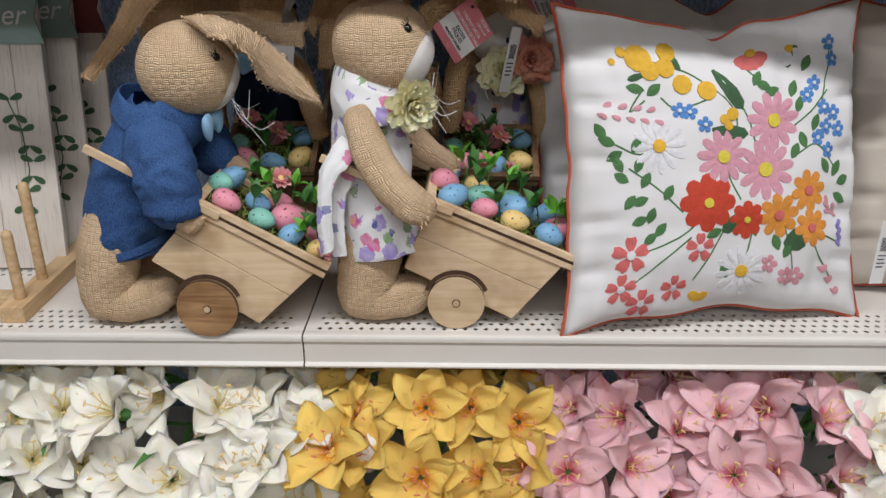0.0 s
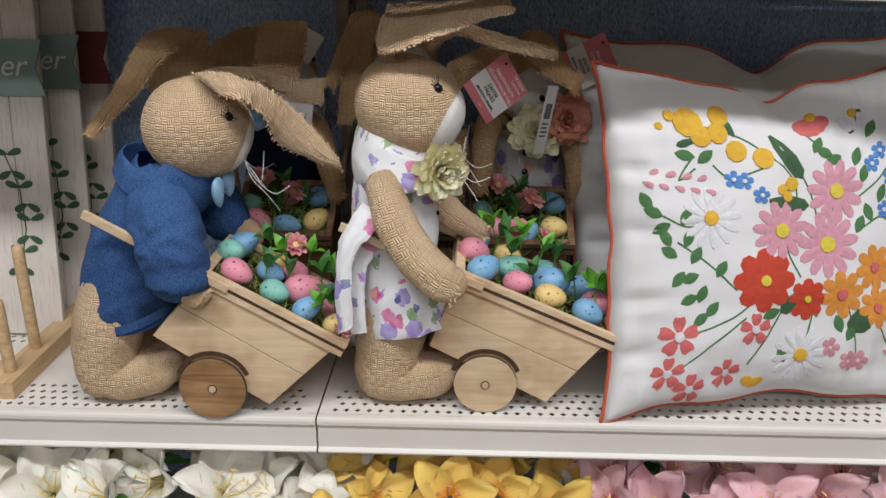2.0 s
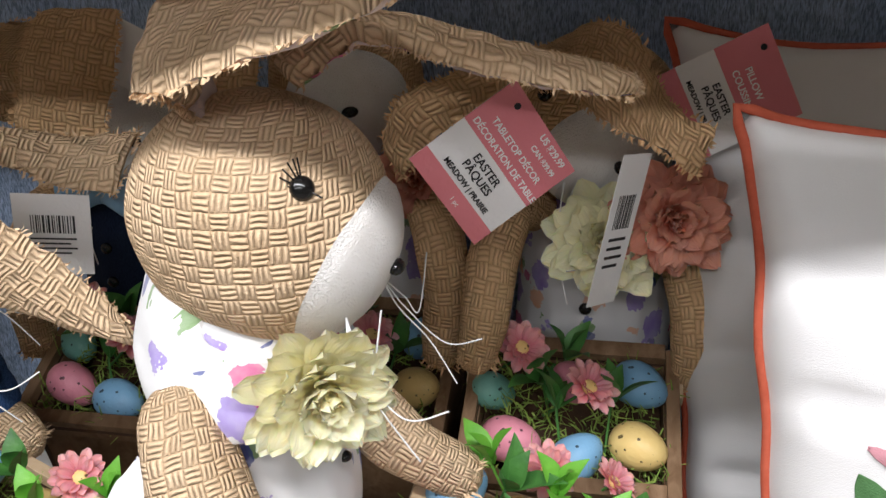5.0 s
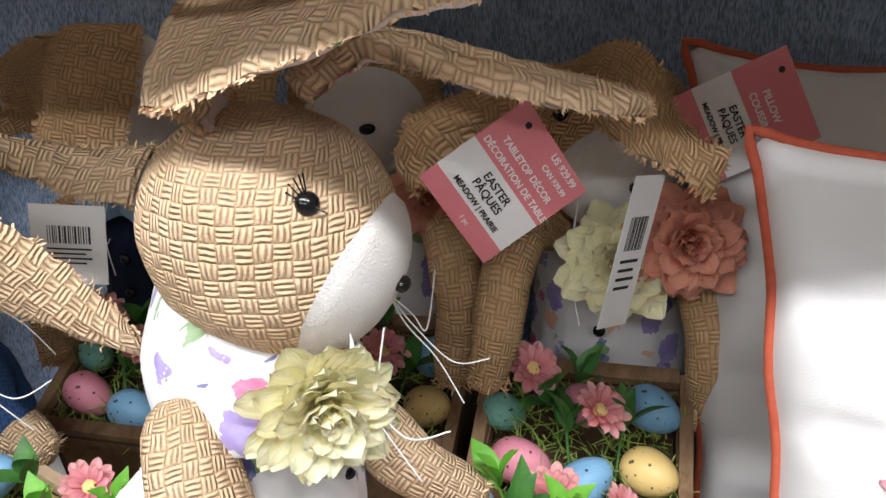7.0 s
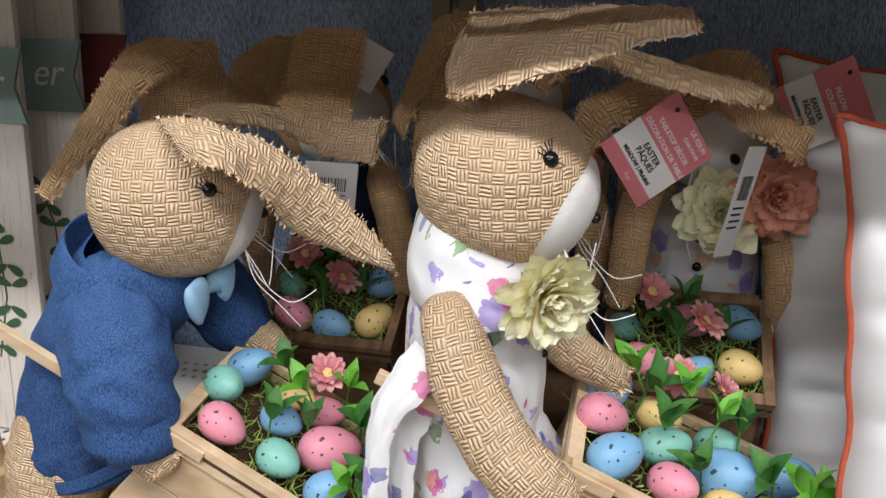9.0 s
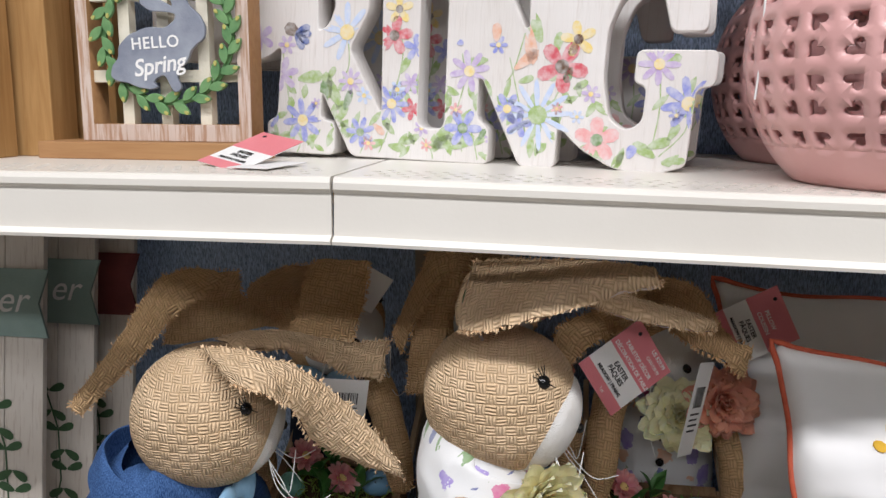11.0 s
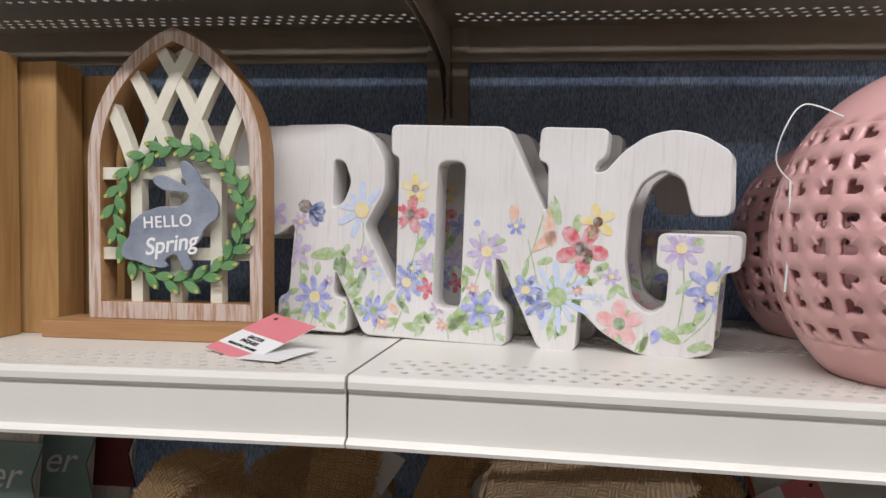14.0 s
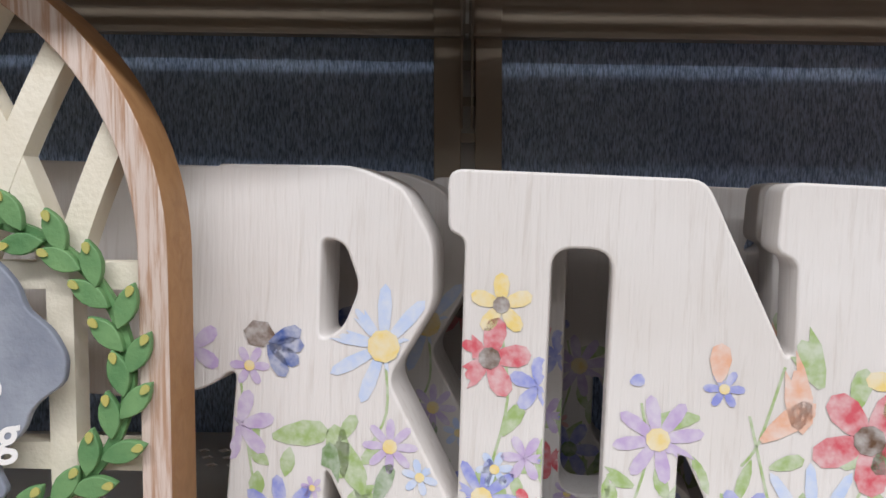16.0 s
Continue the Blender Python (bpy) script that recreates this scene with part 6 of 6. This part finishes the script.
def plank_sign(x, y, flag, label):
    s = empty("plank_sign", pose(x, y, Z1, -8, 0, 0), label, "sign", "plank signs")
    for k in range(3):
        bm = bmesh.new()
        box(bm, (-0.080 + 0.047 * k - 0.046, 0.0, 0.004), (-0.080 + 0.047 * k, 0.008, 0.530 - 0.012 * (k % 2)), 0.001)
        part("plank", bm, "wash", s, smooth=False)
    bm = outline_mesh([[(-0.16, 0.345), (0.022, 0.345), (0.010, 0.382), (0.022, 0.420), (-0.16, 0.420)]], 0.003)
    ob = part("banner", bm, flag, s, smooth=False)
    ob.location = (0, -0.0035, 0)
    if flag == "sage":
        lettering("er", 0.042, "ink_white", ob, pose(-0.022, -0.0003, 0.385, 90, 0, 0), 1.0, 0.3)
    bm = bmesh.new()
    strip(bm, [(-0.048, -0.001, 0.27), (-0.030, -0.001, 0.22), (-0.026, -0.001, 0.16), (-0.042, -0.001, 0.09)], 0.0016, 0.0008)
    for k in range(8):
        for sd in (-1, 1):
            q = (-0.030 - 0.012 * math.cos(k * 0.8), 0.265 - 0.023 * k)
            a = 90 + sd * 62
            pts = oval(q[0], q[1], 0.021, 0.0095, -90 + sd * 60 if k % 2 else 90 + sd * 70, 10)
            vs = [bm.verts.new((px, -0.0012, pz)) for px, pz in pts]
            bm.faces.new(vs)
    part("painted_vine", bm, "st_dark_green", s, smooth=False)
    return s


plank_sign(-0.419, 0.205, "sage", "whitewashed plank sign with sage banner and painted vine")
plank_sign(-0.395, 0.265, "sage", "whitewashed plank sign with sage banner standing behind")
plank_sign(-0.372, 0.312, "maroon", "whitewashed plank sign with maroon banner at the back")
rack = empty("pegged_base", pose(-0.386, 0.030, Z1), "pale pine base with upright pegs for plank signs", "sign base")
bm = bmesh.new()
box(bm, (-0.034, 0.0, 0.0), (0.0, 0.26, 0.024), 0.001)
part("foot_bar", bm, "pine", rack, smooth=False)
bm = bmesh.new()
box(bm, (-0.20, 0.035, 0.0), (-0.0345, 0.062, 0.022), 0.001)
part("cross_bar", bm, "pine", rack, smooth=False)
for x, y, h in ((-0.017, 0.030, 0.118), (-0.017, 0.095, 0.165), (-0.12, 0.048, 0.16)):
    bm = bmesh.new()
    loft(bm, [(x, y, 0.022), (x, y, h / 2), (x, y, h)], [(0.0075, 0.0075)] * 3, 18, 0, (0, 1, 0), 2)
    part("peg", bm, "pine", rack)

# ---- price tags ----


def price_tag(m, w, h, lines, label, bars=False):
    """A card in its own xy plane, seen from +z; its writing runs along x."""
    tag = empty("price_tag", m, label, "price tag", "tags")
    bm = bmesh.new()
    box(bm, (-w / 2, -h / 2, -0.0005), (w / 2, h / 2, 0.0), 0.0001)
    part("card", bm, "tag_white", tag, smooth=False)
    if not bars and lines:
        for y0, y1 in ((h * 0.02, h / 2), (-h / 2, -h * 0.33)):
            bm = bmesh.new()
            box(bm, (-w / 2, y0, 0.0), (w / 2, y1, 0.0003))
            part("pink_band", bm, "tag_pink", tag, smooth=False)
        bm = bmesh.new()
        bmesh.ops.create_cone(bm, cap_ends=True, segments=14, radius1=0.0018, radius2=0.0018, depth=0.0006, matrix=Matrix.Translation((-w * 0.30, h * 0.40, 0.0003)))
        part("punch_hole", bm, "ink", tag, smooth=False)
    elif bars:
        rnd = random.Random(4)
        x = -w * 0.28
        while x < w * 0.28:
            wd = rnd.choice((0.0004, 0.0007, 0.0011))
            bm = bmesh.new()
            box(bm, (x, h * 0.02, 0.0), (x + wd, h * 0.24, 0.0002))
            part("code_bar", bm, "ink", tag, smooth=False)
            x += wd + rnd.choice((0.0005, 0.0009))
        for k in range(4):
            bm = bmesh.new()
            box(bm, (-w * 0.3, -h * 0.06 - k * h * 0.06, 0.0), (w * (0.3 - 0.08 * (k % 2)), -h * 0.04 - k * h * 0.06, 0.0002))
            part("print_bar", bm, "ink", tag, smooth=False)
    for text, size, mat, x, y, bold in lines:
        lettering(text, size * w, mat, tag, pose(x * w, y * h, 0.0005), 1.0, 0.0, bold)
    return tag


def card_frame(c, right, up):
    x = Vector(right).normalized()
    y = (Vector(up) - x * Vector(up).dot(x)).normalized()
    m = Matrix((x, y, x.cross(y))).transposed().to_4x4()
    m.translation = c
    return m


DECOR = [("TABLETOP DÉCOR", 0.085, "ink_white", 0.02, 0.20, 0.0001), ("DÉCORATION DE TABLE", 0.085, "ink_white", 0.03, 0.085, 0.0001), ("US $29.99", 0.085, "ink_white", 0.22, 0.43, 0.0001), ("CAN $39.99", 0.066, "ink_white", 0.24, 0.325, 0.0001), ("EASTER", 0.105, "ink", 0.0, -0.075, 0.0001), ("PÂQUES", 0.105, "ink", 0.0, -0.17, 0.0001), ("MEADOW | PRAIRIE", 0.072, "ink", 0.0, -0.275, 0.0001), ("1 pc", 0.06, "ink_white", 0.05, -0.42, 0.0)]
price_tag(card_frame((0.2122, 0.1525, 1.3735), (0.0305, 0.016, -0.0525), (0.0545, 0.023, 0.0285)), 0.0605, 0.0655, DECOR, "pink and white card price tag hanging from a rabbit's ear")
CUSH = [("PILLOW", 0.10, "ink_white", 0.0, 0.22, 0.0001), ("COUSSIN", 0.10, "ink_white", 0.0, 0.11, 0.0001), ("EASTER", 0.105, "ink", 0.0, -0.075, 0.0001), ("PÂQUES", 0.105, "ink", 0.0, -0.17, 0.0001), ("MEADOW | PRAIRIE", 0.072, "ink", 0.0, -0.275, 0.0001)]
price_tag(card_frame((0.334, 0.232, 1.394), (0.022, 0.0, -0.046), (0.055, 0.010, 0.030)), 0.055, 0.065, CUSH, "pink and white card price tag on the rear cushion")
price_tag(card_frame((-0.093, 0.090, Z2 + 0.011), (0.045, -0.03, -0.006), (0.03, 0.05, 0.020)), 0.055, 0.066, [t for t in DECOR if t[2] == "ink"], "pink and white card price tag lying on the shelf")
price_tag(card_frame((-0.070, 0.066, Z2 + 0.0025), (0.04, -0.010, 0.0), (-0.004, 0.05, 0.001)), 0.036, 0.054, [], "plain white tag back lying on the shelf")
price_tag(card_frame((0.2765, 0.178, 1.330), (0.016, 0.020, -0.004), (-0.007, -0.024, 0.087)), 0.024, 0.088, [], "white barcode tag hanging by a thread", True)
price_tag(card_frame((-0.030, 0.125, 1.335), (0.030, 0.012, -0.004), (0.006, 0.0, 0.04)), 0.040, 0.048, [], "white barcode tag hanging from the rabbit's ear", True)
price_tag(card_frame((-0.035, 0.235, 1.415), (0.030, 0.012, -0.02), (0.02, 0.0, 0.03)), 0.035, 0.042, [], "white card tag tucked beside a rabbit's ear")
price_tag(card_frame((0.765, 0.055, 1.10), (0.02, 0.01, -0.004), (-0.006, 0.006, 0.08)), 0.026, 0.085, [], "white sewn-in care label on the cushion's seam", True)

# ---- silk lilies below ----


def lily_kind(mat, label):
    top = empty("silk_lily", pose(0, 0, 0), label, "silk lily", "lilies on the low shelf")
    rnd = random.Random(len(mat))
    for k in range(6):
        bm = bmesh.new()
        a = 60 * k
        petal(bm, pose(0, 0, 0, 0, 0, a) @ pose(0.004, 0, -0.004 * (k % 2), 0, -26, 0), 0.080 if k % 2 else 0.086, 0.052 if k % 2 else 0.042, 0.85 + 0.25 * rnd.random(), 0.20, 0, nl=10, nw=8, wave=0.0032)
        part("petal", bm, mat, top)
    for k in range(6):
        bm = bmesh.new()
        a = radians(60 * k + 20)
        q = Vector((math.cos(a), math.sin(a), 0))
        strand(bm, [q * 0.003, q * 0.007 + Vector((0, 0, 0.022)), q * 0.015 + Vector((0, 0, 0.036))], 0.0007)
        ball(bm, q * 0.016 + Vector((0, 0, 0.037)), (0.0045, 0.0014, 0.0014), 0, (q.y, -q.x, 0.2), 8)
        part("stamen", bm, "egg_yellow" if "white" in mat or "pink" in mat else "bloom_coral", top)
    bm = bmesh.new()
    loft(bm, [(0, 0, -0.012), (0, 0, -0.026), (0, 0, -0.05), (0.01, 0.02, -0.16)], [(0.009, 0.009), (0.006, 0.006), (0.003, 0.003), (0.0022, 0.0022)], 10)
    part("stem", bm, "leaf", top)
    return top


KINDS = {}
rnd = random.Random(21)


def lily(mat, label, m, size):
    if mat not in KINDS:
        KINDS[mat] = lily_kind(mat, label)
        KINDS[mat].matrix_world = m
        ob = KINDS[mat]
    else:
        ob = copy_thing(KINDS[mat], m)
    ob.scale = (size,) * 3


for row, (y, z, step) in enumerate(((-0.060, 0.765, 0.066), (-0.045, 0.825, 0.068), (0.005, 0.868, 0.070), (0.075, 0.890, 0.074), (0.15, 0.895, 0.085), (0.24, 0.88, 0.10))):
    x = -0.62 + 0.035 * (row % 2)
    while x < 0.92:
        px, py, pz = x + rnd.uniform(-0.015, 0.015), y + rnd.uniform(-0.02, 0.02), z + rnd.uniform(-0.02, 0.022)
        if px < 0.03 or px > 0.72:
            mat, label = "lily_white", "white silk lily with orange stamens"
        elif px < 0.33:
            mat, label = "lily_yellow", "golden yellow silk lily"
        else:
            mat, label = "lily_pink", "pink silk lily with yellow stamens"
        lily(mat, label, look((px, py, pz), (px + rnd.uniform(-0.6, 0.6), py + 0.5, pz - rnd.uniform(0.25, 0.9)), rnd.uniform(0, 60)), rnd.uniform(0.85, 1.12))
        x += step
bm = bmesh.new()
for _ in range(150):
    p = Vector((rnd.uniform(-0.6, 0.9), rnd.uniform(-0.02, 0.28), rnd.uniform(0.74, 0.87)))
    leaf_blade(bm, Matrix.Translation(p) @ pose(0, 0, 0, rnd.uniform(-40, 40), rnd.uniform(-70, 20), rnd.uniform(0, 360)), rnd.uniform(0.05, 0.09), rnd.uniform(0.012, 0.022))
tagged(part("lily_leaves", bm, "leaf"), "dark green silk leaves among the lilies", "leaves", kind="stuff")
for px, pz in ((0.085, 0.838), (0.47, 0.775), (0.20, 0.78), (0.40, 0.86), (0.30, 0.87)):
    bm = bmesh.new()
    ball(bm, (px, -0.03 if pz < 0.85 else 0.05, pz), (0.030, 0.024, 0.024), 0, (0.2, 0, 1), 20)
    tagged(part("white_egg", bm, "plush"), "plain white egg set among the lilies", "egg", "white eggs")
